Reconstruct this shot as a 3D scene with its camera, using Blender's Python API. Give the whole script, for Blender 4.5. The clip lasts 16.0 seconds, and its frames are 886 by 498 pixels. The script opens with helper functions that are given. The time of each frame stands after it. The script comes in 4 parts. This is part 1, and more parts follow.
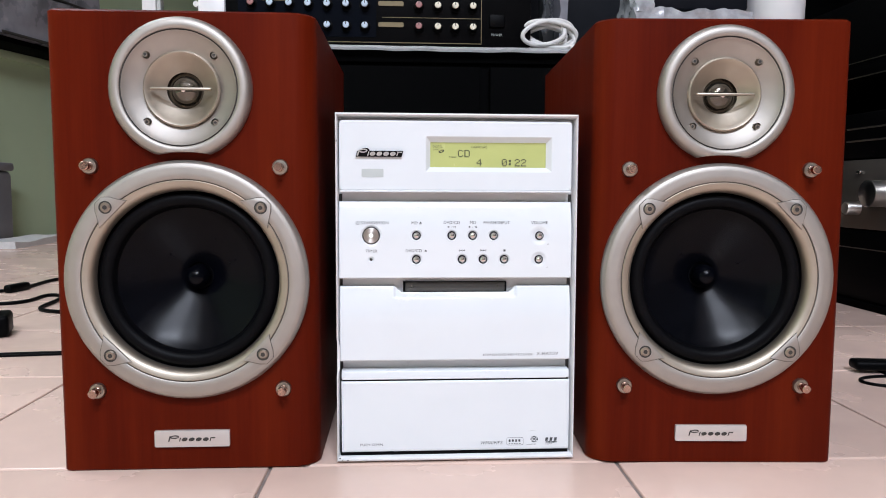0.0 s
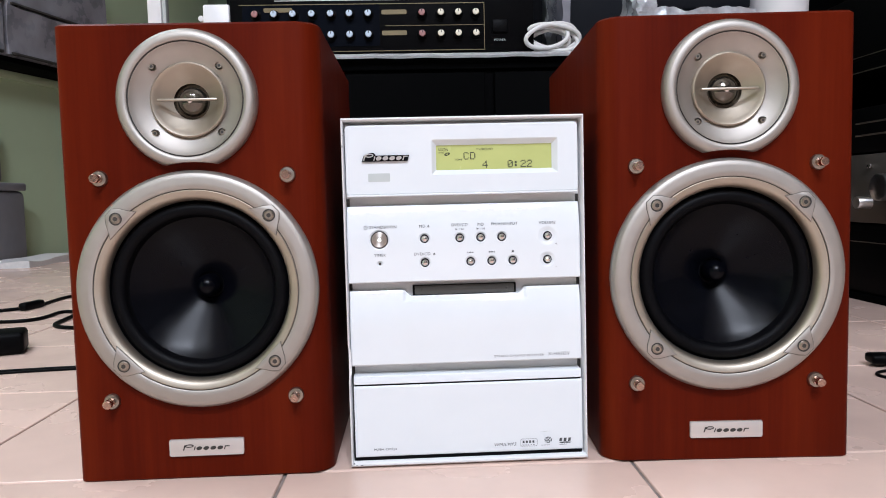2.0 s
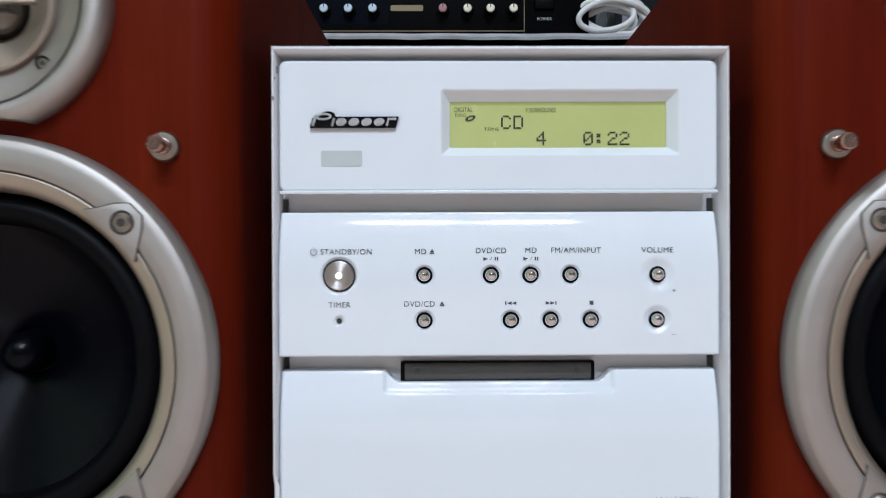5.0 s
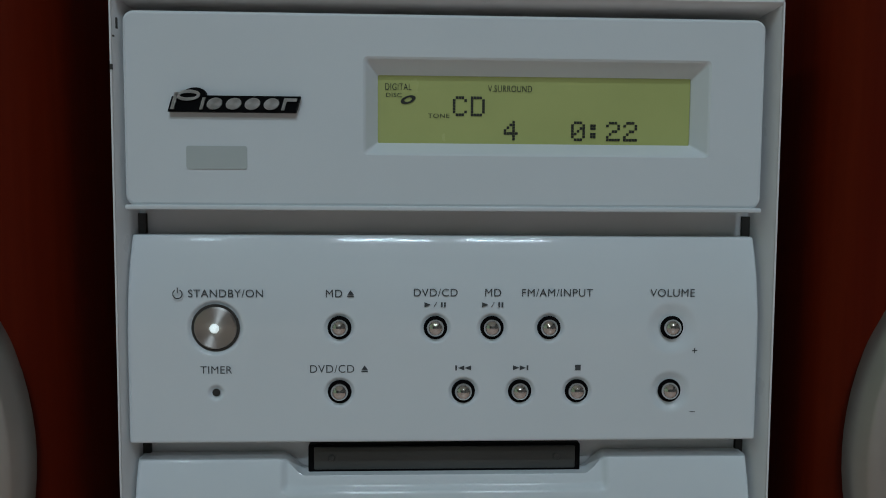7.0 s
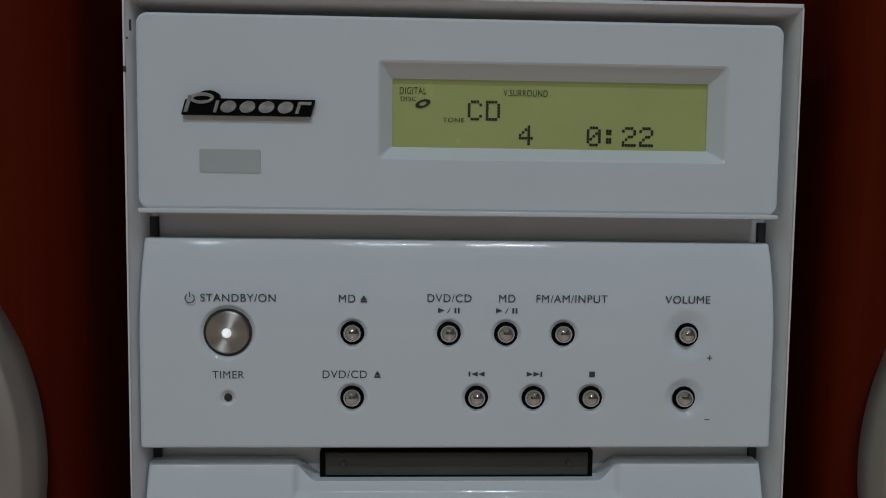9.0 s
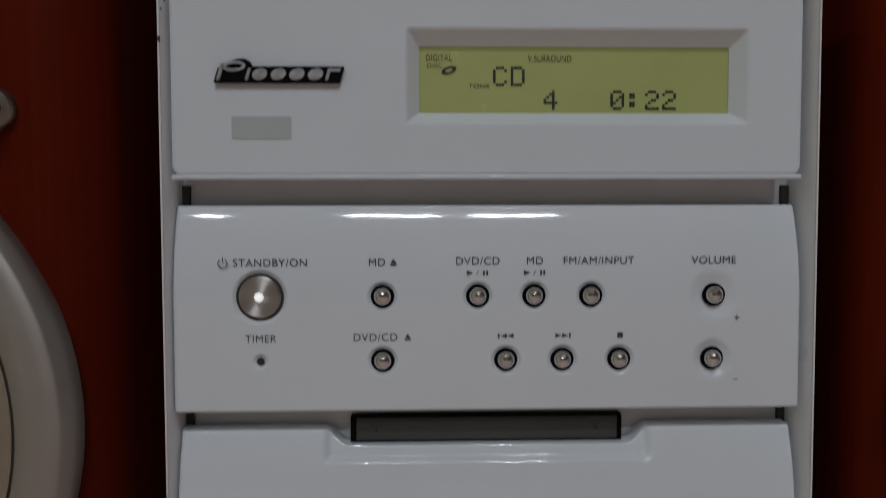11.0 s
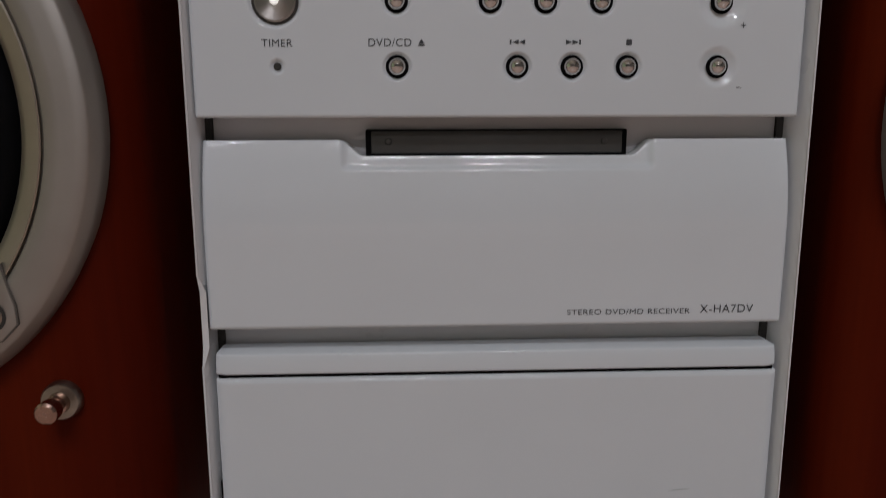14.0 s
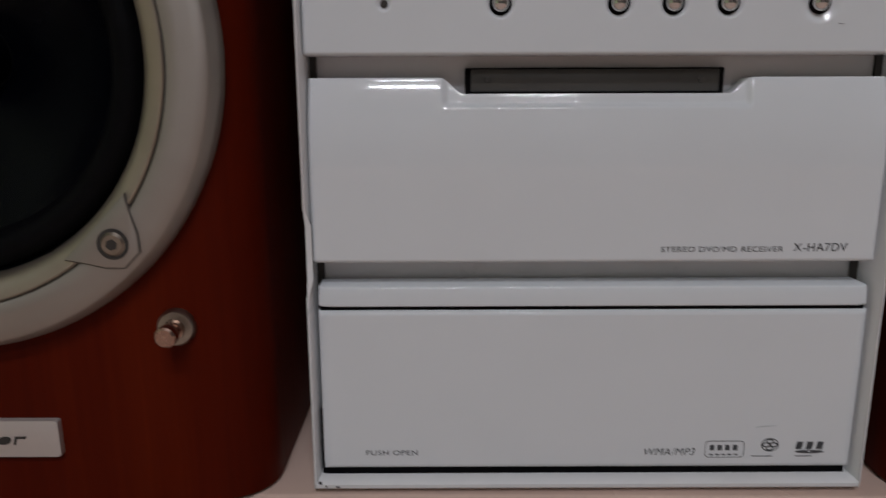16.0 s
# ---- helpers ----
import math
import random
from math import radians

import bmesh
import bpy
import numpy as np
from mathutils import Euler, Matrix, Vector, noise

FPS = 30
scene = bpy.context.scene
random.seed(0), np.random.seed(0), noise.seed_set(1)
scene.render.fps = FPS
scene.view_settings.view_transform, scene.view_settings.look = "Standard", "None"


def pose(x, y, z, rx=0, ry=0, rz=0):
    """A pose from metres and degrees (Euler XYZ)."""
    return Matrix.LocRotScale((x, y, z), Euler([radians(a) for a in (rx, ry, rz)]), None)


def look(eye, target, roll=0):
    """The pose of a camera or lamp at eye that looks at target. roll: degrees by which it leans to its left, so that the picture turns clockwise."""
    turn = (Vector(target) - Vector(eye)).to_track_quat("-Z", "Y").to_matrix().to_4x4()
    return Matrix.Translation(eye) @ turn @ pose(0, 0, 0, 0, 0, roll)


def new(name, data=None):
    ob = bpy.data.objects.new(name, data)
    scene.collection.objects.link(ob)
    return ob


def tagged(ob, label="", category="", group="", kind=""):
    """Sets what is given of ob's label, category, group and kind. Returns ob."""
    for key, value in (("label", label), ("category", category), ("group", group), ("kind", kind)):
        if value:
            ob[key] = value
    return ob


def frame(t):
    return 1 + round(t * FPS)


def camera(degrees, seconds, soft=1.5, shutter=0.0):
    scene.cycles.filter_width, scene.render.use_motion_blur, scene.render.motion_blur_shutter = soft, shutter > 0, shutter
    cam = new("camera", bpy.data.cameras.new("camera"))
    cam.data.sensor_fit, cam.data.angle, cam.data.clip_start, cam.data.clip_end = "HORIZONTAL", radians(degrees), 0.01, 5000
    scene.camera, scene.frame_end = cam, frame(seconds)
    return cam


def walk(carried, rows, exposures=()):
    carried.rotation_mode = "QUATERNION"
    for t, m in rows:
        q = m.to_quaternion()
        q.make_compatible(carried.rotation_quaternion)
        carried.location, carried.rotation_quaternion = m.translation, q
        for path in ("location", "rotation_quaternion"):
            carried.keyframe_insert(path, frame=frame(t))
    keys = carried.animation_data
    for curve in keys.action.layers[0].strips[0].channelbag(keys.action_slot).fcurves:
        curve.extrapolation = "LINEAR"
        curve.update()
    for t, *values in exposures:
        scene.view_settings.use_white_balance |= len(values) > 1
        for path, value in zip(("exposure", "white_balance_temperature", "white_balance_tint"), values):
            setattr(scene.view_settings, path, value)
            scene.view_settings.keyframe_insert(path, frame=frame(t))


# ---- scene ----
cam = camera(63.7, 16.0, 1.0, 0.5)
EXPOSURES = [
    (0, 0.42, 6000, 9), (3.2, 0.42, 6000, 9), (5.3, -0.12, 5500, 0), (5.5, -0.28, 5450, -3), (6.0, -0.85, 5450, -7), (7.0, -1.45, 5550, -8), (8.5, -1.50, 5800, -3),
    (10.8, -1.48, 6200, 5), (12.0, -1.45, 6350, 8), (13.0, -1.42, 6450, 9), (14.5, -1.29, 6550, 10), (16.0, -1.21, 6500, 10),
]
PATH = [
    (0, (-0.0426, -0.5316, 0.2096), (0.0763, 1.4575, 0.0385), 0.25),
    (0.5, (-0.0447, -0.5319, 0.2089), (0.0684, 1.4572, 0.0340), 0.13),
    (1, (-0.0396, -0.5333, 0.2065), (0.0685, 1.4556, 0.0256), -1.10),
    (1.5, (-0.0423, -0.5326, 0.2068), (0.0525, 1.4592, 0.0523), -1.20),
    (2, (-0.0411, -0.5330, 0.2049), (0.0487, 1.4596, 0.0590), -1.41),
    (2.5, (-0.0412, -0.5335, 0.2071), (0.0505, 1.4585, 0.0543), -1.23),
    (3, (-0.0416, -0.5334, 0.2092), (0.0524, 1.4580, 0.0487), -0.91),
    (3.2, (-0.0432, -0.5324, 0.2081), (0.0498, 1.4591, 0.0486), -0.88),
    (5.3, (-0.0215, -0.2411, 0.1882), (-0.0067, 1.7587, 0.1616), -0.04),
    (5.5, (-0.0181, -0.2225, 0.1994), (-0.0007, 1.7755, 0.1125), 0.19),
    (6, (-0.0137, -0.2010, 0.2058), (0.0694, 1.7916, 0.0557), 0.85),
    (6.5, (-0.0135, -0.1936, 0.2085), (0.0642, 1.7993, 0.0598), 0.69),
    (7, (-0.0097, -0.1930, 0.2113), (0.0671, 1.7993, 0.0533), 0.38),
    (7.5, (-0.0126, -0.1932, 0.2097), (0.0621, 1.8002, 0.0661), 0.56),
    (8, (-0.0111, -0.1901, 0.2091), (0.0697, 1.8037, 0.0742), 0.64),
    (8.5, (-0.0123, -0.1903, 0.2145), (0.0697, 1.8001, 0.0370), 0.82),
    (10.8, (-0.0168, -0.1956, 0.2001), (0.0146, 1.8032, 0.1397), -0.41),
    (11, (-0.0192, -0.1949, 0.1987), (0.0353, 1.8008, 0.0801), -0.12),
    (11.5, (-0.0181, -0.1967, 0.1847), (0.0310, 1.7952, 0.0120), -0.32),
    (12, (-0.0231, -0.1974, 0.1735), (0.0420, 1.7939, -0.0017), -0.21),
    (12.5, (-0.0256, -0.1981, 0.1719), (0.0340, 1.7925, -0.0125), 0.10),
    (13, (-0.0248, -0.1990, 0.1644), (0.0558, 1.7804, -0.1106), 0.45),
    (13.5, (-0.0251, -0.2035, 0.1521), (0.0461, 1.7664, -0.1862), 0.22),
    (14, (-0.0265, -0.2077, 0.1435), (0.0555, 1.7538, -0.2384), -0.13),
    (14.5, (-0.0315, -0.2140, 0.1347), (0.0367, 1.7344, -0.3111), 0.20),
    (15, (-0.0350, -0.2173, 0.1287), (0.0303, 1.7275, -0.3333), 0.46),
    (15.5, (-0.0366, -0.2170, 0.1288), (0.0214, 1.7244, -0.3483), 0.30),
    (16, (-0.0478, -0.2151, 0.1329), (-0.0465, 1.7338, -0.3165), -0.19),
]
walk(cam, [(t, look(eye, target, roll)) for t, eye, target, roll in PATH], EXPOSURES)

# ---- light ----
world = bpy.data.worlds.new("room_air")
scene.world = world
world.use_nodes = True
world.node_tree.nodes["Background"].inputs[0].default_value = (0.6, 0.7, 0.8, 1)
world.node_tree.nodes["Background"].inputs[1].default_value = 0.004

# The last tube, turned 90, is unseen: added to brighten the green wall and floor.
TUBES = [(-0.16, -2.15, 0.42, 0), (0.41, -2.15, 0.40, 0), (-0.20, -3.2, 0.53, 0), (0.52, -3.2, 0.50, 0), (-0.88, -2.15, 0.11, 0), (-1.26, -3.2, 0.14, 0), (-1.5, 0.6, 1.15, 90)]
TUBE_WATTS = 28.0
CEILING = 2.7
for tx, ty, tl, turn in TUBES:
    lamp = bpy.data.lights.new("tube_light", "AREA")
    lamp.shape, lamp.size, lamp.size_y = "RECTANGLE", tl, 0.05
    lamp.energy, lamp.color = TUBE_WATTS * (0.9 if turn else 1.3 if tl > 0.3 else 0.33), (0.89, 0.91, 1.0)
    new("tube_light", lamp).matrix_world = pose(tx, ty, CEILING - 0.085, 0, 0, turn)

# ---- materials ----


def material(name, color, rough=0.5, metal=0.0, vary=0.12, scale=40.0, bump=0.0, bump_scale=300.0, coat=0.0, stretch=(1, 1, 1), rough_vary=0.08, dirt=None, dirt_scale=4.0, dirt_amount=0.3, spec=0.5):
    """A node material: base colour broken up at two scales, uneven gloss and fine relief."""
    mat = bpy.data.materials.new(name)
    mat.use_nodes = True
    nt = mat.node_tree
    bsdf = nt.nodes["Principled BSDF"]
    co = nt.nodes.new("ShaderNodeTexCoord")
    mp = nt.nodes.new("ShaderNodeMapping")
    mp.inputs["Scale"].default_value = stretch
    nt.links.new(co.outputs["Object"], mp.inputs[0])
    n1 = nt.nodes.new("ShaderNodeTexNoise")
    n1.inputs["Scale"].default_value, n1.inputs["Detail"].default_value = scale, 5
    nt.links.new(mp.outputs[0], n1.inputs["Vector"])
    ramp = nt.nodes.new("ShaderNodeValToRGB")
    ramp.color_ramp.elements[0].position, ramp.color_ramp.elements[1].position = 0.3, 0.7
    lo = [max(0, c * (1 - vary)) for c in color]
    hi = [min(1, c * (1 + vary)) for c in color]
    ramp.color_ramp.elements[0].color = (*lo, 1)
    ramp.color_ramp.elements[1].color = (*hi, 1)
    nt.links.new(n1.outputs["Fac"], ramp.inputs[0])
    col = ramp.outputs[0]
    if dirt:
        n2 = nt.nodes.new("ShaderNodeTexNoise")
        n2.inputs["Scale"].default_value, n2.inputs["Detail"].default_value = dirt_scale, 8
        nt.links.new(co.outputs["Object"], n2.inputs["Vector"])
        r2 = nt.nodes.new("ShaderNodeMapRange")
        r2.inputs[1].default_value, r2.inputs[2].default_value, r2.inputs[4].default_value = 0.45, 0.75, dirt_amount
        nt.links.new(n2.outputs["Fac"], r2.inputs[0])
        mx = nt.nodes.new("ShaderNodeMix")
        mx.data_type = "RGBA"
        nt.links.new(r2.outputs[0], mx.inputs["Factor"])
        nt.links.new(col, mx.inputs["A"])
        mx.inputs["B"].default_value = (*dirt, 1)
        col = mx.outputs["Result"]
    nt.links.new(col, bsdf.inputs["Base Color"])
    rr = nt.nodes.new("ShaderNodeMapRange")
    rr.inputs[3].default_value, rr.inputs[4].default_value = max(0.02, rough - rough_vary), min(1, rough + rough_vary)
    nt.links.new(n1.outputs["Fac"], rr.inputs[0])
    nt.links.new(rr.outputs[0], bsdf.inputs["Roughness"])
    bsdf.inputs["Metallic"].default_value = metal
    bsdf.inputs["Coat Weight"].default_value = coat
    bsdf.inputs["Coat Roughness"].default_value = 0.08
    bsdf.inputs["Specular IOR Level"].default_value = spec
    if bump:
        n3 = nt.nodes.new("ShaderNodeTexNoise")
        n3.inputs["Scale"].default_value, n3.inputs["Detail"].default_value = bump_scale, 3
        nt.links.new(mp.outputs[0], n3.inputs["Vector"])
        bp = nt.nodes.new("ShaderNodeBump")
        bp.inputs["Strength"].default_value, bp.inputs["Distance"].default_value = bump, 0.001
        nt.links.new(n3.outputs["Fac"], bp.inputs["Height"])
        nt.links.new(bp.outputs[0], bsdf.inputs["Normal"])
    return mat


def wood_material():
    """Reddish cherry veneer: upright fibres, broad darker bands, satin lacquer."""
    mat = bpy.data.materials.new("cherry_veneer")
    mat.use_nodes = True
    nt = mat.node_tree
    bsdf = nt.nodes["Principled BSDF"]
    co = nt.nodes.new("ShaderNodeTexCoord")

    def noise_at(scale, stretch, detail):
        mp = nt.nodes.new("ShaderNodeMapping")
        mp.inputs["Scale"].default_value = stretch
        nt.links.new(co.outputs["Object"], mp.inputs[0])
        n = nt.nodes.new("ShaderNodeTexNoise")
        n.inputs["Scale"].default_value, n.inputs["Detail"].default_value = scale, detail
        nt.links.new(mp.outputs[0], n.inputs["Vector"])
        return n.outputs["Fac"]

    fine = noise_at(420, (1, 1, 0.035), 4)
    broad = noise_at(28, (1, 1, 0.06), 3)
    flecks = noise_at(700, (1, 1, 0.05), 2)
    add = nt.nodes.new("ShaderNodeMath")
    add.operation = "MULTIPLY_ADD"
    nt.links.new(fine, add.inputs[0])
    add.inputs[1].default_value = 0.3
    nt.links.new(broad, add.inputs[2])
    ramp = nt.nodes.new("ShaderNodeValToRGB")
    e = ramp.color_ramp.elements
    e[0].position, e[0].color = 0.38, (0.046, 0.0029, 0.0004, 1)
    e[1].position, e[1].color = 0.92, (0.102, 0.0100, 0.0015, 1)
    mid = e.new(0.65)
    mid.color = (0.074, 0.0056, 0.0008, 1)
    nt.links.new(add.outputs[0], ramp.inputs[0])
    nt.links.new(ramp.outputs[0], bsdf.inputs["Base Color"])
    rr = nt.nodes.new("ShaderNodeMapRange")
    rr.inputs[3].default_value, rr.inputs[4].default_value = 0.36, 0.5
    nt.links.new(fine, rr.inputs[0])
    nt.links.new(rr.outputs[0], bsdf.inputs["Roughness"])
    bsdf.inputs["Specular IOR Level"].default_value = 0.06
    bp = nt.nodes.new("ShaderNodeBump")
    bp.inputs["Strength"].default_value, bp.inputs["Distance"].default_value = 0.12, 0.0004
    nt.links.new(flecks, bp.inputs["Height"])
    nt.links.new(bp.outputs[0], bsdf.inputs["Normal"])
    return mat


def brushed_material(name, color, rough, turned=0.7, spin=0.0):
    """Turned metal: the gloss is drawn out round the axis, as on a lathe."""
    mat = material(name, color, rough, 1.0, vary=0.04, scale=90, rough_vary=0.05)
    nt = mat.node_tree
    bsdf = nt.nodes["Principled BSDF"]
    bsdf.inputs["Anisotropic"].default_value = turned
    bsdf.inputs["Anisotropic Rotation"].default_value = spin
    tan = nt.nodes.new("ShaderNodeTangent")
    tan.direction_type, tan.axis = "RADIAL", "Y"
    nt.links.new(tan.outputs[0], bsdf.inputs["Tangent"])
    return mat


def glow_material(name, color, glow, strength):
    mat = material(name, color, 0.25, vary=0.04, scale=60)
    bsdf = mat.node_tree.nodes["Principled BSDF"]
    bsdf.inputs["Emission Color"].default_value = (*glow, 1)
    bsdf.inputs["Emission Strength"].default_value = strength
    return mat


def glass_material(name, tint, rough=0.03):
    mat = bpy.data.materials.new(name)
    mat.use_nodes = True
    b = mat.node_tree.nodes["Principled BSDF"]
    b.inputs["Base Color"].default_value = (*tint, 1)
    b.inputs["Transmission Weight"].default_value = 1.0
    b.inputs["Roughness"].default_value = rough
    b.inputs["IOR"].default_value = 1.35
    return mat


def tile_material():
    """Cream-pink glazed floor tile, clouded, a shade different from tile to tile."""
    mat = material("glazed_tile", (0.70, 0.515, 0.43), 0.26, vary=0.07, scale=9, bump=0.05, bump_scale=60, dirt=(0.56, 0.40, 0.33), dirt_scale=7, dirt_amount=0.35, rough_vary=0.1)
    nt = mat.node_tree
    bsdf = nt.nodes["Principled BSDF"]
    link = bsdf.inputs["Base Color"].links[0]
    src = link.from_socket
    info = nt.nodes.new("ShaderNodeObjectInfo")
    mr = nt.nodes.new("ShaderNodeMapRange")
    mr.inputs[3].default_value, mr.inputs[4].default_value = 0.92, 1.06
    nt.links.new(info.outputs["Random"], mr.inputs[0])
    hs = nt.nodes.new("ShaderNodeHueSaturation")
    nt.links.new(mr.outputs[0], hs.inputs["Value"])
    nt.links.new(src, hs.inputs["Color"])
    nt.links.new(hs.outputs[0], bsdf.inputs["Base Color"])
    return mat


M = dict(
    wood=wood_material(),
    white=material("white_gloss_plastic", (0.672, 0.702, 0.717), 0.06, vary=0.012, scale=30, coat=0.0, spec=0.6, rough_vary=0.02, dirt=(0.62, 0.62, 0.61), dirt_scale=18, dirt_amount=0.12),
    casing=material("white_casing_paint", (0.70, 0.70, 0.70), 0.3, vary=0.02, scale=50, dirt=(0.52, 0.50, 0.46), dirt_scale=30, dirt_amount=0.2),
    silver=brushed_material("satin_silver", (0.40, 0.372, 0.338), 0.56, 0.1),
    champagne=brushed_material("champagne_metal", (0.42, 0.372, 0.305), 0.50, 0.1),
    plate=material("satin_plate", (0.60, 0.56, 0.53), 0.42, 0.55, vary=0.06, scale=60, stretch=(0.1, 1, 1)),
    seam=material("shaded_seam", (0.10, 0.088, 0.074), 0.7),
    groove=material("dark_groove", (0.03, 0.026, 0.022), 0.7),
    rubber=material("black_rubber", (0.0016, 0.0016, 0.0022), 0.5, spec=0.08, vary=0.3, scale=200, bump=0.1, bump_scale=900),
    cone=material("woofer_cone_film", (0.0010, 0.0012, 0.0024), 0.24, spec=0.10, vary=0.25, scale=120, bump=0.05, bump_scale=700),
    screw=material("dull_steel", (0.36, 0.32, 0.27), 0.34, 1.0, vary=0.1, scale=300),
    copper=material("nickel_copper_pin", (0.46, 0.31, 0.25), 0.25, 1.0, vary=0.08, scale=300),
    chrome=material("chrome", (0.62, 0.60, 0.58), 0.05, 1.0, vary=0.02, rough_vary=0.02),
    turned=brushed_material("turned_steel", (0.50, 0.47, 0.44), 0.46, 0.97, 0.25),
    black=material("black_plastic", (0.0014, 0.0014, 0.0017), 0.45, spec=0.06, vary=0.2, scale=80, bump=0.06, bump_scale=500),
    matte=material("black_laminate", (0.0012, 0.0012, 0.0013), 0.7, vary=0.25, scale=15, spec=0.02),
    flap=material("smoked_flap", (0.055, 0.055, 0.05), 0.4, vary=0.08, scale=60),
    ink=material("grey_print", (0.05, 0.054, 0.058), 0.6, vary=0.1),
    lcd=glow_material("lcd_yellow_green", (0.34, 0.36, 0.13), (0.60, 0.64, 0.22), 0.16),
    stud=glow_material("glowing_stud", (0.8, 0.8, 0.8), (1.0, 0.98, 0.95), 1.6),
    lcd_ink=material("lcd_segment", (0.014, 0.015, 0.008), 0.5),
    sensor=material("sensor_window", (0.46, 0.49, 0.475), 0.25, vary=0.03),
    tile=tile_material(),
    grout=material("grey_grout", (0.20, 0.165, 0.145), 0.85, vary=0.25, scale=60, bump=0.3, bump_scale=200),
    green=material("pale_green_paint", (0.48, 0.60, 0.40), 0.6, vary=0.05, scale=3, bump=0.12, bump_scale=160, dirt=(0.36, 0.46, 0.3), dirt_scale=2, dirt_amount=0.3),
    # Dark paint for the two unseen walls, picked to lower the bounced light.
    cream=material("unseen_wall_dark_paint", (0.13, 0.12, 0.11), 0.7, vary=0.04, scale=3, bump=0.1, bump_scale=120, dirt=(0.10, 0.09, 0.08), dirt_scale=1.5),
    ceiling=material("ceiling_paint", (0.80, 0.80, 0.78), 0.8, vary=0.03, scale=4, bump=0.1, bump_scale=90),
    slate=material("slate_blue_laminate", (0.006, 0.007, 0.010), 0.5, spec=0.08, vary=0.2, scale=6, dirt=(0.012, 0.014, 0.018), dirt_scale=5),
    post=material("white_enamel", (0.72, 0.72, 0.72), 0.35, vary=0.03, scale=40),
    wrap=material("grey_carton_wrap", (0.24, 0.24, 0.265), 0.28, vary=0.3, scale=14, bump=0.7, bump_scale=30, coat=0.5, dirt=(0.33, 0.33, 0.36), dirt_scale=9, dirt_amount=0.6),
    film=material("crumpled_clear_film", (0.34, 0.35, 0.37), 0.10, vary=0.3, scale=60, bump=1.0, bump_scale=120, coat=1.0),
    grey=material("grey_plastic", (0.20, 0.20, 0.22), 0.45, vary=0.08, scale=20, bump=0.08, bump_scale=300, dirt=(0.24, 0.24, 0.25), dirt_scale=8),
    amp=material("aged_aluminium_face", (0.20, 0.175, 0.15), 0.42, 0.7, vary=0.12, scale=18, stretch=(1, 0.1, 1), dirt=(0.24, 0.20, 0.16), dirt_scale=14, dirt_amount=0.6),
    knob=brushed_material("knob_aluminium", (0.80, 0.79, 0.77), 0.3, 0.3),
    gold=material("gold_print", (0.16, 0.125, 0.06), 0.45, 0.3, vary=0.1),
    blueknob=material("pale_blue_cap", (0.50, 0.60, 0.70), 0.4, vary=0.06),
    redknob=material("dull_red_cap", (0.34, 0.16, 0.15), 0.4, vary=0.06),
    creamknob=material("cream_cap", (0.75, 0.70, 0.55), 0.4, vary=0.06),
    bluepaint=material("dark_blue_field", (0.001, 0.002, 0.005), 0.6, spec=0.04, vary=0.2),
    cord=material("white_cord", (0.66, 0.65, 0.63), 0.45, vary=0.06, scale=100),
    cloth=material("white_edge_cloth", (0.62, 0.62, 0.62), 0.8, vary=0.08, scale=60, bump=0.3, bump_scale=400),
)

# ---- builders ----


def mesh_object(name, data, parent=None, label=""):
    ob = new(name, data)
    if parent:
        ob.parent = parent
    return tagged(ob, label)


def part(name, bm, mat, parent=None, label="", smooth=True):
    """One bmesh as one mesh object under a thing or a part."""
    me = bpy.data.meshes.new(name)
    bmesh.ops.recalc_face_normals(bm, faces=bm.faces)
    bm.to_mesh(me)
    bm.free()
    me.materials.append(mat)
    if smooth:
        me.polygons.foreach_set("use_smooth", [True] * len(me.polygons))
        me.set_sharp_from_angle(angle=radians(38))
    return mesh_object(name, me, parent, label)


def box_bm(x0, x1, y0, y1, z0, z1, bevel=0.0, segments=2):
    bm = bmesh.new()
    bmesh.ops.create_cube(bm, size=1)
    bmesh.ops.scale(bm, vec=(x1 - x0, y1 - y0, z1 - z0), verts=bm.verts)
    bmesh.ops.translate(bm, vec=((x0 + x1) / 2, (y0 + y1) / 2, (z0 + z1) / 2), verts=bm.verts)
    if bevel:
        bmesh.ops.bevel(bm, geom=bm.edges[:], offset=bevel, segments=segments, profile=0.5, affect="EDGES")
    return bm


def prism_bm(outline, y0, y1, bevel=0.0):
    """A flat outline in x and z, given thickness from y0 (front) to y1."""
    bm = bmesh.new()
    a = [bm.verts.new((x, y0, z)) for x, z in outline]
    b = [bm.verts.new((x, y1, z)) for x, z in outline]
    front = bm.faces.new(a)
    bm.faces.new(b[::-1])
    n = len(a)
    for i in range(n):
        bm.faces.new((a[i], b[i], b[(i + 1) % n], a[(i + 1) % n]))
    if bevel:
        bmesh.ops.bevel(bm, geom=list(front.edges), offset=bevel, segments=2, profile=0.5, affect="EDGES")
    return bm


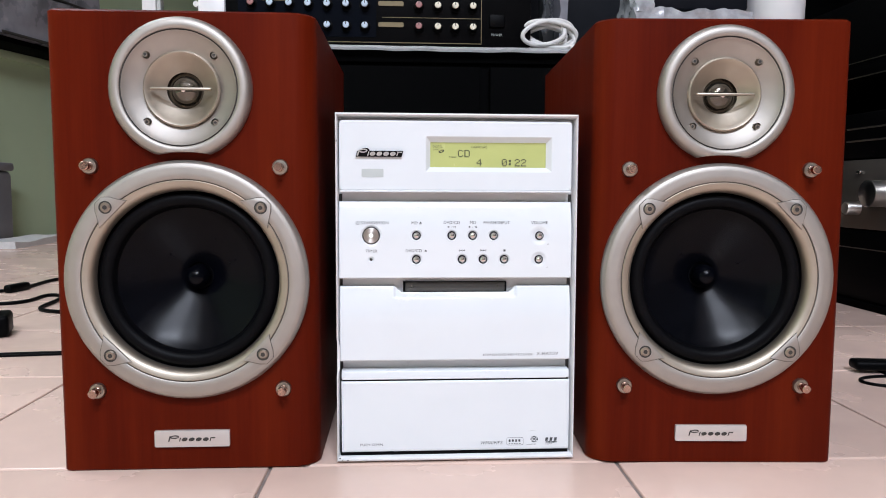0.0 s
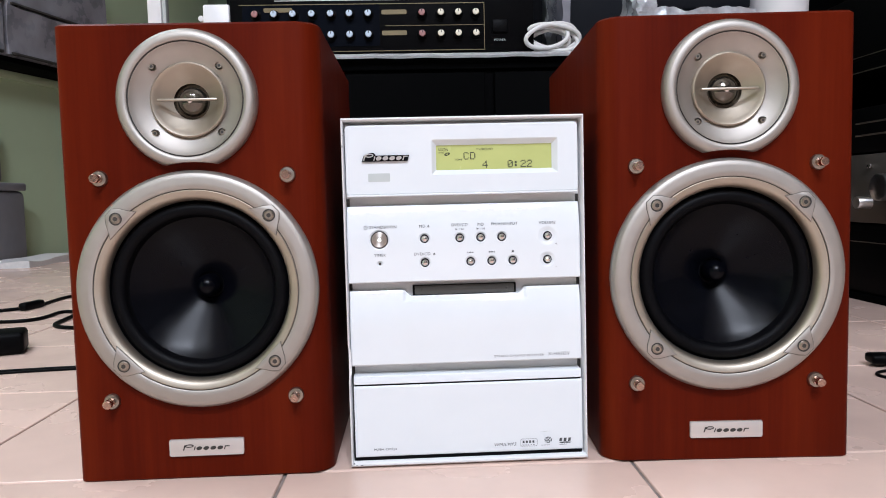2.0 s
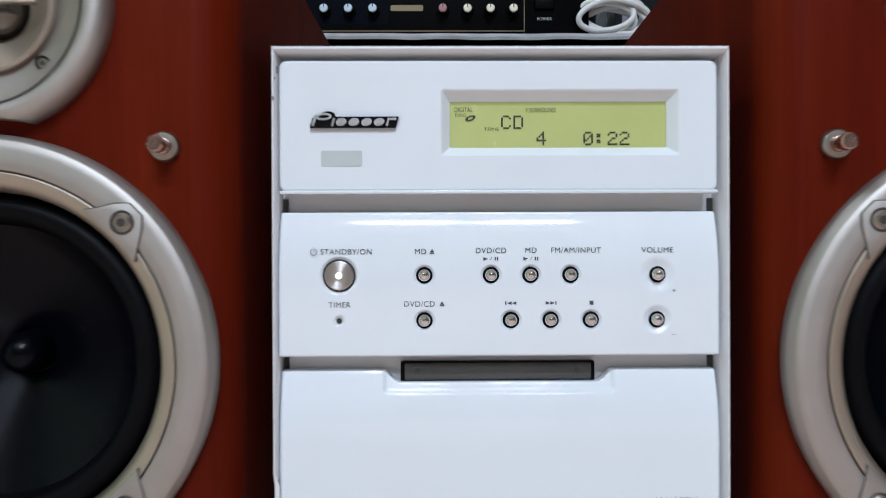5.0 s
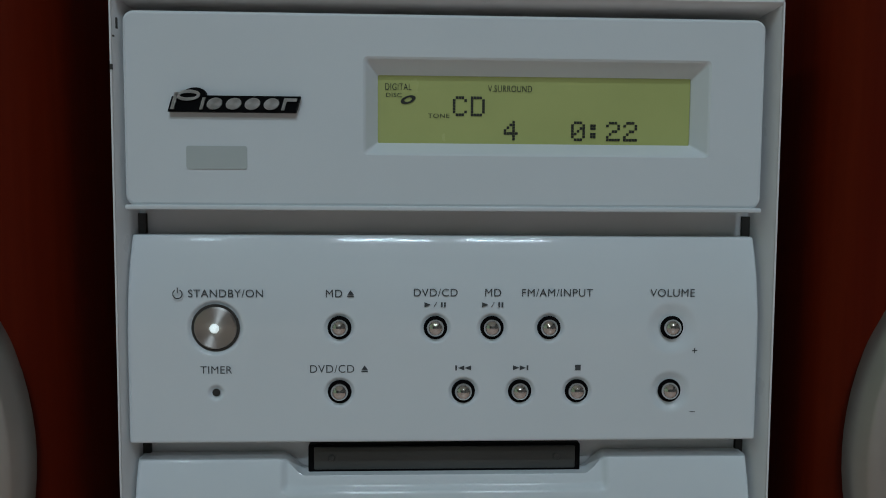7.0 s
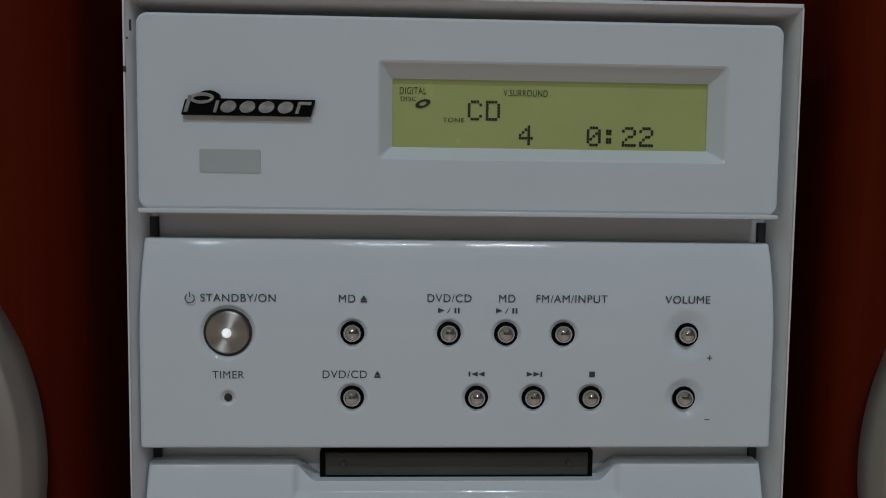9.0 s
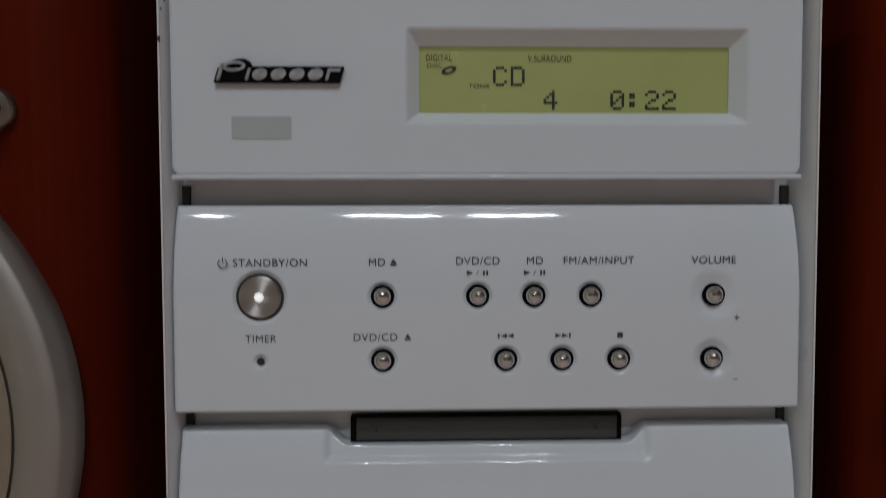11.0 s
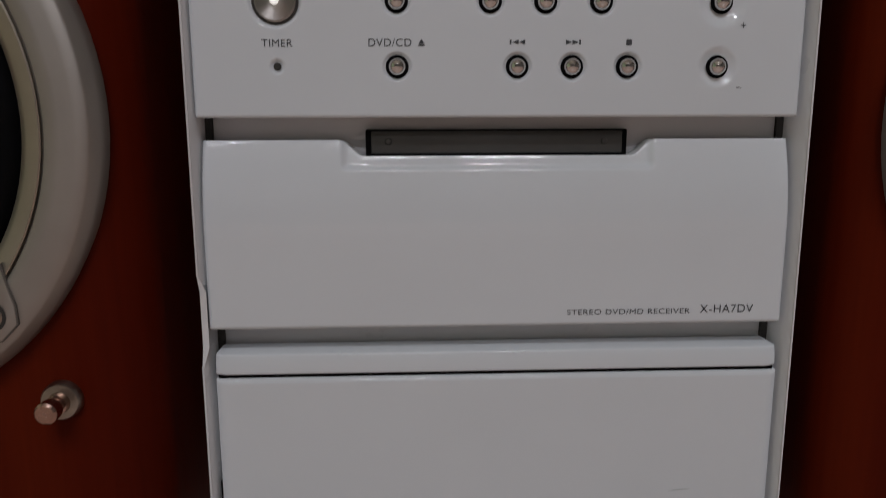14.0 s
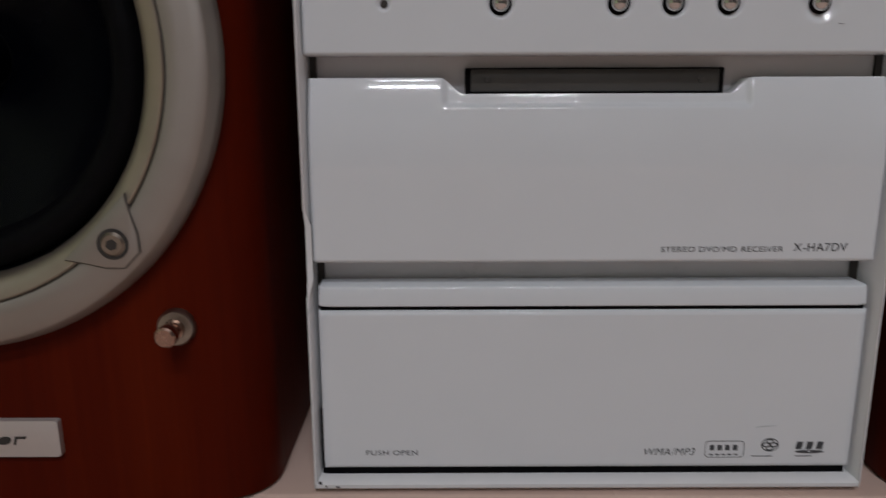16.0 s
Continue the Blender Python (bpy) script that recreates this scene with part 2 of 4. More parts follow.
def revolve_bm(profile, cx=0.0, cz=0.0, steps=96, closed=False):
    """Profile of (radius, y) turned round an axis along y through (cx, cz)."""
    bm = bmesh.new()
    rings = []
    for r, y in profile:
        if r < 1e-6:
            rings.append([bm.verts.new((cx, y, cz))])
        else:
            rings.append([bm.verts.new((cx + r * math.cos(2 * math.pi * k / steps), y, cz + r * math.sin(2 * math.pi * k / steps))) for k in range(steps)])
    pairs = list(zip(rings, rings[1:])) + ([(rings[-1], rings[0])] if closed else [])
    for p, q in pairs:
        for k in range(steps):
            j = (k + 1) % steps
            if len(p) == 1:
                bm.faces.new((p[0], q[k], q[j]))
            elif len(q) == 1:
                bm.faces.new((p[k], p[j], q[0]))
            else:
                bm.faces.new((p[k], p[j], q[j], q[k]))
    return bm


def lathe_z_bm(profile, steps=32):
    """Profile of (radius, z) turned round the z axis."""
    bm = revolve_bm(profile, steps=steps)
    bmesh.ops.rotate(bm, cent=(0, 0, 0), matrix=Matrix.Rotation(radians(90), 3, "X"), verts=bm.verts)
    return bm


def rounded_rect(x0, x1, z0, z1, r, steps=6):
    pts = []
    for cx, cz, a0 in ((x1 - r, z1 - r, 0), (x0 + r, z1 - r, 90), (x0 + r, z0 + r, 180), (x1 - r, z0 + r, 270)):
        for k in range(steps + 1):
            a = radians(a0 + 90 * k / steps)
            pts.append((cx + r * math.cos(a), cz + r * math.sin(a)))
    return pts


def text_part(words, x, z, size, y, mat, parent, name="lettering", align="CENTER", squeeze=1.0, shear=0.0):
    """Printed words, facing -y, with their middle height at z."""
    cu = bpy.data.curves.new(name, "FONT")
    cu.body, cu.size, cu.align_x, cu.align_y, cu.shear, cu.space_character = words, size, align, "CENTER", shear, 1.08
    tmp = bpy.data.objects.new(name, cu)
    scene.collection.objects.link(tmp)
    me = bpy.data.meshes.new_from_object(tmp.evaluated_get(bpy.context.evaluated_depsgraph_get()))
    bpy.data.objects.remove(tmp)
    me.transform(pose(x, y, z, 90) @ Matrix.Diagonal((squeeze, 1, 1, 1)))
    me.materials.clear()
    me.materials.append(mat)
    return mesh_object(name, me, parent)


def tube_object(name, points, radius, mat, parent=None, label=""):
    """A cord along smoothed points."""
    cu = bpy.data.curves.new(name, "CURVE")
    cu.dimensions, cu.bevel_depth, cu.bevel_resolution, cu.resolution_u = "3D", radius, 3, 10
    sp = cu.splines.new("NURBS")
    sp.points.add(len(points) - 1)
    for p, co in zip(sp.points, points):
        p.co = (*co, 1)
    sp.use_endpoint_u, sp.order_u = True, 4
    tmp = bpy.data.objects.new(name, cu)
    scene.collection.objects.link(tmp)
    me = bpy.data.meshes.new_from_object(tmp.evaluated_get(bpy.context.evaluated_depsgraph_get()))
    bpy.data.objects.remove(tmp)
    me.materials.clear()
    me.materials.append(mat)
    me.polygons.foreach_set("use_smooth", [True] * len(me.polygons))
    return mesh_object(name, me, parent, label)


def thing(name, label, category, group="", place=None):
    ob = tagged(new(name), label, category, group)
    if place is not None:
        ob.matrix_world = place
    return ob


def structure(name, bm, mat, label):
    ob = part(name, bm, mat, None, label, smooth=False)
    return tagged(ob, kind="structure")


# ---- the room ----
X0, X1, Y0, Y1 = -3.9, 2.3, -4.6, 4.3
WALL = pose(-1.58, 2.45, 0, 0, 0, -14)
floor = structure("floor", box_bm(X0, X1, Y0, Y1, -0.1, -0.002), M["grout"], "grey grout bed under cream-pink glazed floor tiles")
structure("ceiling", box_bm(X0 - 0.15, X1 + 0.15, Y0 - 0.15, Y1 + 0.15, CEILING, CEILING + 0.12), M["ceiling"], "white painted room ceiling with tube lights")
structure("wall_west", box_bm(-0.15, 0.0, -8.2, 1.5, -0.1, CEILING), M["green"], "pale green painted wall, slightly soiled").matrix_world = WALL
# East and south walls stay out of view; their dark colour limits fill light.
structure("wall_east", box_bm(X1, X1 + 0.15, Y0, Y1, -0.1, CEILING), M["cream"], "unseen plain wall, dark taupe to cut bounced light")
structure("wall_north", box_bm(X0 - 0.15, X1 + 0.15, Y1, Y1 + 0.15, -0.1, CEILING), M["green"], "pale green painted end wall behind dark cupboard")
structure("wall_south", box_bm(X0 - 0.15, X1 + 0.15, Y0 - 0.15, Y0, -0.1, CEILING), M["cream"], "unseen plain end wall, dark taupe to cut bounced light")

# The turned fixture only houses the added tube by the green wall.
for tx, ty, tl, turn in TUBES:
    fix = thing("ceiling_light", "white batten tube light fixed to the ceiling", "ceiling light", "tube lights", pose(tx, ty, CEILING, 0, 0, turn))
    part("housing", box_bm(-tl / 2 - 0.03, tl / 2 + 0.03, -0.035, 0.035, -0.075, 0.0, 0.006), M["post"], fix)
    for s in (-1, 1):
        part("end_cap", box_bm(s * (tl / 2 + 0.015) - 0.012, s * (tl / 2 + 0.015) + 0.012, -0.02, 0.02, -0.098, -0.075, 0.003), M["post"], fix)

# ---- loudspeakers ----
SW, SH, SD, SR = 0.1865, 0.3335, 0.265, 0.017
WZ, TZ = 0.1417, 0.2787


def cabinet_bm(shift, side):
    """Box with one large and one small rounded upright front edge, small ones at the back."""
    near, far = (SR, 0.005) if side < 0 else (0.005, SR)
    pts = []
    for cx, cy, a0, r in ((SW / 2 - near, near, -90, near), (SW / 2 - 0.003, SD - 0.003, 0, 0.003), (-SW / 2 + 0.003, SD - 0.003, 90, 0.003), (-SW / 2 + far, far, 180, far)):
        n = 12 if r > 0.01 else 3
        for k in range(n + 1):
            a = radians(a0 + 90 * k / n)
            pts.append((cx + r * math.cos(a), cy + r * math.sin(a)))
    bm = bmesh.new()
    levels = [(0.0, 0.0012), (0.0012, 0.0), (SH - 0.0016, 0.0), (SH, 0.0016)]
    rings = []
    for z, inset in levels:
        rings.append([bm.verts.new((x * (1 - 2 * inset / SW) + shift, (y - SD / 2) * (1 - 2 * inset / SD) + SD / 2, z)) for x, y in pts])
    n = len(pts)
    for level, (a, b) in enumerate(zip(rings, rings[1:])):
        for k in range(n):
            if level == 1 and k == n - 1:
                continue
            bm.faces.new((a[k], a[(k + 1) % n], b[(k + 1) % n], b[k]))
    bm.faces.new(rings[0][::-1])
    bm.faces.new(rings[-1])
    # baffle with round openings for the two drivers
    corners = [rings[1][-1], rings[1][0], rings[2][0], rings[2][-1]]
    edges = [bm.edges.get((corners[k], corners[(k + 1) % 4])) or bm.edges.new((corners[k], corners[(k + 1) % 4])) for k in range(4)]
    for cz, r in ((WZ, 0.0700), (TZ, 0.0440)):
        ring = [bm.verts.new((r * math.cos(2 * math.pi * k / 72), 0.0, cz + r * math.sin(2 * math.pi * k / 72))) for k in range(72)]
        edges += [bm.edges.new((ring[k], ring[(k + 1) % 72])) for k in range(72)]
    bmesh.ops.triangle_fill(bm, use_beauty=True, use_dissolve=False, edges=edges)
    return bm


def ellipse_head(parent, name, x, z, r, y, socket, mat, label):
    """A round screw head with a dark socket."""
    head = part(name, revolve_bm([(0, y - 0.0004), (r * 0.75, y - 0.0004), (r, y + 0.0006), (r, y + 0.002)], x, z, 24), mat, parent, label)
    hexa = [(x + socket * math.cos(k * math.pi / 3 + 0.3), z + socket * math.sin(k * math.pi / 3 + 0.3)) for k in range(6)]
    part("socket", prism_bm(hexa, y - 0.0006, y), M["groove"], head)
    return head


def tab_outline(cx, cz, grow):
    """The angular pad that carries a woofer screw, pointing away from the centre."""
    dx, dz = cx, cz - WZ
    n = math.hypot(dx, dz)
    ux, uz = dx / n, dz / n
    vx, vz = -uz, ux
    shape = [(-0.0070, -0.0165 - grow), (-0.0030 + grow, -0.0128 - grow), (0.0030 + grow, -0.0085 - grow), (0.0068 + grow, -0.0040 - grow * 0.5), (0.0068 + grow, 0.0040 + grow * 0.5), (0.0030 + grow, 0.0085 + grow), (-0.0030 + grow, 0.0128 + grow), (-0.0070, 0.0165 + grow)]
    return [(cx + a * ux + 0.82 * b * vx, cz + a * uz + 0.82 * b * vz) for a, b in shape]


def loudspeaker(place, label, side):
    """side: which way the drivers sit off the middle, as in a mirrored pair."""
    sp = thing("loudspeaker", label, "loudspeaker", "pair of bookshelf loudspeakers", place)
    part("cabinet", cabinet_bm(0.0007 * side, side), M["wood"], sp, "reddish cherry veneer cabinet with rounded front edges")
    # woofer
    rim = part("woofer_ring", revolve_bm([(0.0868, 0.001), (0.0868, -0.0034), (0.0863, -0.0044), (0.0849, -0.0070), (0.0842, -0.0077), (0.0810, -0.0081), (0.0776, -0.0083), (0.0740, -0.0084), (0.0734, -0.0080), (0.0734, 0.001)], 0, WZ), M["silver"], sp, "satin silver cast ring")
    part("seam", revolve_bm([(0.0734, -0.0070), (0.0726, -0.0070)], 0, WZ), M["seam"], rim)
    inner = part("woofer_trim", revolve_bm([(0.0726, 0.001), (0.0726, -0.0080), (0.0722, -0.0083), (0.0690, -0.0078), (0.0668, -0.0062), (0.0654, -0.0024), (0.0650, 0.004), (0.0650, 0.008)], 0, WZ), M["champagne"], sp, "champagne metal inner trim")
    for sx in (-1, 1):
        for sz in (-1, 1):
            cx, cz = sx * 0.0540, WZ + sz * 0.0531
            pad = part("screw_pad", prism_bm(tab_outline(cx, cz, 0.0), -0.0090, -0.004, 0.0003), M["silver"], inner)
            part("pad_seam", prism_bm(tab_outline(cx, cz, 0.0003), -0.0087, -0.004), M["seam"], inner)
            part("screw_well", revolve_bm([(0.0046, -0.0092), (0.0, -0.0092)], cx, cz, 28), M["groove"], inner)
            ellipse_head(sp, "screw", cx, cz, 0.0038, -0.0096, 0.0017, M["screw"], "dull steel socket screw")
    roll = [(0.0650, 0.0005)]
    for k in range(0, 13):
        a = math.pi * k / 12
        roll.append((0.0590 + 0.0052 * math.cos(a), 0.0035 - 0.0052 * math.sin(a)))
    roll += [(0.0530, 0.0046), (0.0524, 0.0060)]
    part("surround", revolve_bm(roll, 0, WZ), M["rubber"], sp, "black rubber roll surround")
    cone = [(0.0530, 0.0052)] + [(0.0530 - 0.0425 * (k / 10), 0.0052 + 0.0235 * (k / 10) ** 0.85) for k in range(1, 11)]
    cone_ob = part("cone", revolve_bm(cone, 0, WZ), M["cone"], sp, "glossy black cone")
    part("cap_gap", revolve_bm([(0.0110, 0.0285), (0.0095, 0.031), (0.0, 0.031)], 0, WZ, 40), M["rubber"], cone_ob)
    dome = [(0.0, 0.0135)] + [(0.0088 * math.sin(a * math.pi / 20), 0.0223 - 0.0088 * math.cos(a * math.pi / 20)) for a in range(1, 11)] + [(0.0088, 0.031)]
    part("dust_cap", revolve_bm(dome, 0, WZ, 48), M["cone"], cone_ob, "smooth black bullet cap")
    # tweeter, its ring cut away where the woofer ring comes close
    tx = 0.0016 * side
    bm = revolve_bm([(0.0500, 0.001), (0.0500, -0.0022), (0.0496, -0.0038), (0.0485, -0.0058), (0.0474, -0.0071), (0.0458, -0.0078), (0.0434, -0.0081), (0.0418, -0.0077), (0.0410, -0.0070), (0.0408, 0.0)], tx, TZ, 128)
    for v in bm.verts:
        d = math.hypot(v.co.x, v.co.z - WZ)
        if d < 0.0925:
            v.co.x *= 0.0925 / d
            v.co.z = WZ + (v.co.z - WZ) * 0.0925 / d
    tw = part("tweeter_ring", bm, M["silver"], sp, "satin silver ring with a cut-away foot")
    part("seam", revolve_bm([(0.0408, -0.0062), (0.0400, -0.0062)], tx, TZ), M["groove"], tw)
    dish = [(0.0400, -0.0068)] + [(0.0400 - 0.0130 * k / 8, -0.0068 + 0.0088 * (k / 8) ** 0.8) for k in range(1, 9)]
    part("tweeter_dish", revolve_bm(dish, tx, TZ), M["silver"], sp, "silver shallow dish")
    horn = [(0.0270, 0.0022), (0.0268, -0.0006), (0.0258, -0.0014), (0.0248, -0.0008)] + [(0.0248 - 0.0118 * k / 8, -0.0008 + 0.0098 * (k / 8) ** 0.9) for k in range(1, 9)]
    horn_ob = part("horn", revolve_bm(horn, tx, TZ), M["champagne"], sp, "champagne metal horn")
    part("throat", revolve_bm([(0.0130, 0.0090), (0.0124, 0.0125), (0.0, 0.0125)], tx, TZ, 48), M["throat"], horn_ob)
    part("tweeter_dome", revolve_bm([(0.0, 0.0042)] + [(0.0108 * math.sin(a * math.pi / 20), 0.0124 - 0.0082 * math.cos(a * math.pi / 20)) for a in range(1, 11)], tx, TZ, 48), M["smoke"], horn_ob, "dark translucent shiny dome")
    part("centre_bead", revolve_bm([(0.0, 0.0026), (0.0017, 0.0034), (0.0022, 0.0054)], tx, TZ, 24), M["chrome"], horn_ob)
    part("crossbar", box_bm(tx - 0.0212, tx + 0.0212, -0.0030, 0.0004, TZ - 0.0009, TZ + 0.0009, 0.0007), M["champagne"], horn_ob, "slim champagne crossbar")
    for sx in (-1, 1):
        for sz in (-1, 1):
            cx, cz = tx + sx * 0.0238, TZ + sz * 0.0235
            part("screw_well", revolve_bm([(0.0028, -0.0030), (0.0028, 0.002)], cx, cz, 24), M["screw"], tw)
            ellipse_head(sp, "screw", cx, cz, 0.0024, -0.0026, 0.0011, M["screw"], "small steel socket screw")
    # grille pins
    for sx in (-1, 1):
        for z in (0.2238, 0.0608):
            cx = sx * 0.0670
            pin = part("grille_pin", revolve_bm([(0.0, -0.0115), (0.0026, -0.0115), (0.0032, -0.0109), (0.0032, -0.0074), (0.0022, -0.0072), (0.0022, -0.0052), (0.0030, -0.0050), (0.0032, -0.0022)], cx, z, 28), M["copper"], sp, "shiny nickel grille pin")
            part("flange", revolve_bm([(0.0032, -0.0030), (0.0052, -0.0028), (0.0058, -0.0018), (0.0059, 0.0005)], cx, z, 32), M["screw"], pin)
    # badge, its lettering reduced to slanted strokes
    badge = part("badge", prism_bm(rounded_rect(-0.0272, 0.0272, 0.0180, 0.0303, 0.0008), -0.0024, 0.0005, 0.0006), M["plate"], sp, "brushed silver name plate")
    brand_strokes(badge, -0.0168, 0.0243, 0.0335, 0.0050, -0.00265, M["groove"], None)
    return sp


def brand_strokes(parent, x, z, width, height, y, mat, backing):
    """A maker's mark as plain slanted shapes on an optional dark plate: a tall loop and stem, then a row of low loops."""
    lean = 0.30

    def slant(pts):
        return [(a + lean * (b - z), b) for a, b in pts]

    def loop(cx, cz, rx, rz, thick, name="mark_stroke"):
        bm = bmesh.new()
        rims = []
        for yy, grow in ((y + 0.0005, 0.0), (y, 0.0), (y, -thick), (y + 0.0005, -thick)):
            ring = [(cx + (rx + grow) * math.cos(a * math.pi / 12), cz + (rz + grow) * math.sin(a * math.pi / 12)) for a in range(24)]
            rims.append([bm.verts.new((a, yy, b)) for a, b in slant(ring)])
        for p, q in zip(rims, rims[1:]):
            for n in range(24):
                bm.faces.new((p[n], p[(n + 1) % 24], q[(n + 1) % 24], q[n]))
        part(name, bm, mat, parent, smooth=False)

    def stem(x0, x1, z0, z1):
        part("mark_stroke", prism_bm(slant([(x0, z0), (x1, z0), (x1, z1), (x0, z1)]), y, y + 0.0005), mat, parent, smooth=False)

    low, mid, top = z - height * 0.40, z + height * 0.16, z + height * 0.50
    thick = height * 0.15
    if backing:
        m = 0.0006
        hump = [(x - m, low - m), (x + width + m, low - m), (x + width + m, mid + m), (x + width * 0.27, mid + m)]
        hump += [(x + width * 0.15 + width * 0.10 * math.cos(a), top - height * 0.22 + height * 0.36 * math.sin(a)) for a in [math.pi * n / 10 for n in range(11)]]
        hump += [(x - m, top - height * 0.3)]
        part("mark_plate", prism_bm(slant(hump), y + 0.0005, y + 0.0019), backing, parent, "black outlined plate of the maker's mark")
    stem(x, x + thick * 1.2, low, top - height * 0.1)
    loop(x + width * 0.115, top - height * 0.24, width * 0.095, height * 0.26, thick)
    stem(x + width * 0.235, x + width * 0.235 + thick, low, mid)
    for n in range(4):
        pill = [(x + width * (0.345 + 0.153 * n) + width * 0.062 * math.cos(a), (low + mid) / 2 + (mid - low) / 2 * math.sin(a)) for a in [math.pi * q / 10 for q in range(20)]]
        part("mark_stroke", prism_bm(slant(pill), y, y + 0.0005), mat, parent, smooth=False)
    stem(x + width * 0.895, x + width * 0.895 + thick, low, mid)
    stem(x + width * 0.895 + thick, x + width, mid - thick, mid)


M["smoke"] = material("smoked_dome", (0.09, 0.078, 0.06), 0.07, 0.8, vary=0.1, coat=0.8)
M["throat"] = material("bronze_throat", (0.10, 0.08, 0.055), 0.25, 0.7, vary=0.1)

loudspeaker(pose(-0.1963, -0.0065, 0, 0, 0, 0), "reddish cherry bookshelf loudspeaker beside the white receiver and floor cords", -1)
loudspeaker(pose(0.1937, -0.0128, 0, 0, 0, -3.14), "reddish cherry bookshelf loudspeaker beside the white receiver, near the black rack", 1)

# ---- receiver ----
RX, RZ0, RZ1 = 0.0907, 0.0016, 0.2645
LEAN = 0.82
rec = thing("stereo_receiver", "white gloss stacked disc and minidisc receiver with lit yellow-green display", "stereo receiver", "", pose(0, 0, 0, -LEAN))


def casing_bm():
    """Shell: outer sides, front rim, a shallow well whose floor carries the panels. A finger scoop is cut low into one edge."""
    bm = bmesh.new()
    inx, inz0, inz1, fy, wy, back = 0.0894, 0.0046, 0.2624, -0.0026, 0.0125, 0.27
    level = math.tan(radians(LEAN))

    def loop(x, z0, z1, y, scoop=0.0, pull=0.0):
        pts = [(x, y, z0), (x, y, z1), (-x, y, z1)]
        for z in (0.0955, 0.0905, 0.0735, 0.0675):
            deep = z in (0.0905, 0.0735)
            pts.append((-x + (scoop if deep else 0), y + (pull if deep else 0), z))
        pts.append((-x, y, z0))
        return [bm.verts.new((p[0], p[1], p[2] + (p[1] * level if p[1] > 0.02 else 0))) for p in pts]
    rings = [loop(RX, RZ0, RZ1, back), loop(RX, RZ0, RZ1, 0.04), loop(RX, RZ0, RZ1, fy + 0.0012, 0.0020, 0.002), loop(RX - 0.0010, RZ0 + 0.001, RZ1 - 0.001, fy, 0.0014, 0.002), loop(inx + 0.0008, inz0 - 0.0008, inz1 + 0.0008, fy, 0.0, 0.002), loop(inx, inz0, inz1, fy + 0.0010, 0.0, 0.002), loop(inx - 0.0004, inz0 + 0.0004, inz1 - 0.0004, wy)]
    n = len(rings[0])
    for a, b in zip(rings, rings[1:]):
        for k in range(n):
            bm.faces.new((a[k], a[(k + 1) % n], b[(k + 1) % n], b[k]))
    bm.faces.new(rings[0])
    bm.faces.new(rings[-1][::-1])
    return bm


part("casing", casing_bm(), M["casing"], rec, "white painted casing with a scuffed scooped edge")
for sx in (-1, 1):
    for fy in (0.03, 0.24):
        up = fy * math.tan(radians(LEAN))
        part("foot", box_bm(sx * 0.07 - 0.01, sx * 0.07 + 0.01, fy - 0.01, fy + 0.01, up + 0.0003, up + 0.0022, 0.0004), M["rubber"], rec)


def field_panel(name, x0, x1, z0, top, depth, nx, nz, mat, label, skirt=0.0122):
    """A moulded panel: front surface given by depth(x, z), with sides running back to the well."""
    xs = np.linspace(x0, x1, nx)
    vs = np.linspace(0, 1, nz)
    verts, faces = [], []
    for v in vs:
        for x in xs:
            z = z0 + v * (top(x) - z0)
            verts.append((x, depth(x, z), z))
    for j in range(nz - 1):
        for i in range(nx - 1):
            a = j * nx + i
            faces.append((a, a + 1, a + nx + 1, a + nx))
    edge = [i for i in range(nx)] + [j * nx + nx - 1 for j in range(1, nz)] + [(nz - 1) * nx + i for i in range(nx - 2, -1, -1)] + [j * nx for j in range(nz - 2, 0, -1)]
    base = len(verts)
    for e in edge:
        x, y, z = verts[e]
        verts.append((x, skirt, z))
    n = len(edge)
    for k in range(n):
        faces.append((edge[(k + 1) % n], edge[k], base + k, base + (k + 1) % n))
    me = bpy.data.meshes.new(name)
    me.from_pydata(verts, [], faces)
    me.materials.append(mat)
    me.polygons.foreach_set("use_smooth", [True] * len(me.polygons))
    me.set_sharp_from_angle(angle=radians(50))
    return mesh_object(name, me, rec, label)


def rounded_edge(d, r):
    """Setback of a rounded edge of radius r at distance d from it."""
    if d >= r:
        return 0.0
    return r - math.sqrt(max(0.0, r * r - (r - d) ** 2))


ROW1, ROW2 = 0.1738, 0.1558
BALLS = [(-0.0307, ROW1), (-0.0307, ROW2), (-0.0041, ROW1), (0.0117, ROW1), (0.0277, ROW1), (0.0038, ROW2), (0.0197, ROW2), (0.0358, ROW2), (0.0626, ROW1), (0.0623, ROW2)]
POWER = (-0.0646, ROW1)
TIMER = (-0.0646, ROW2)


def smooth01(t):
    t = min(1.0, max(0.0, t))
    return t * t * (3 - 2 * t)


def well(x, z, cx, cz, r_in, r_out, deep):
    d = math.hypot(x - cx, z - cz)
    return deep * (1 - smooth01((d - r_in) / (r_out - r_in)))


def shoulder(z, crest, reach=0.030, k=11.2):
    d = max(0.0, z - (crest - reach))
    return k * d ** 2.2


def control_depth(x, z):
    y = shoulder(z, 0.199)
    y += rounded_edge(min(x + 0.0888, 0.0876 - x), 0.0016) + rounded_edge(z - 0.1415, 0.0008) + rounded_edge(0.1992 - z, 0.0006)
    for cx, cz in BALLS[:8]:
        y += well(x, z, cx, cz, 0.0032, 0.0043, 0.0010)
    y += well(x, z, *BALLS[8], 0.0030, 0.0078, 0.0013) + well(x, z, *BALLS[9], 0.0030, 0.0062, 0.0012)
    y += well(x, z, *POWER, 0.0064, 0.0078, 0.0010) + well(x, z, *TIMER, 0.0010, 0.0024, 0.0010)
    return y


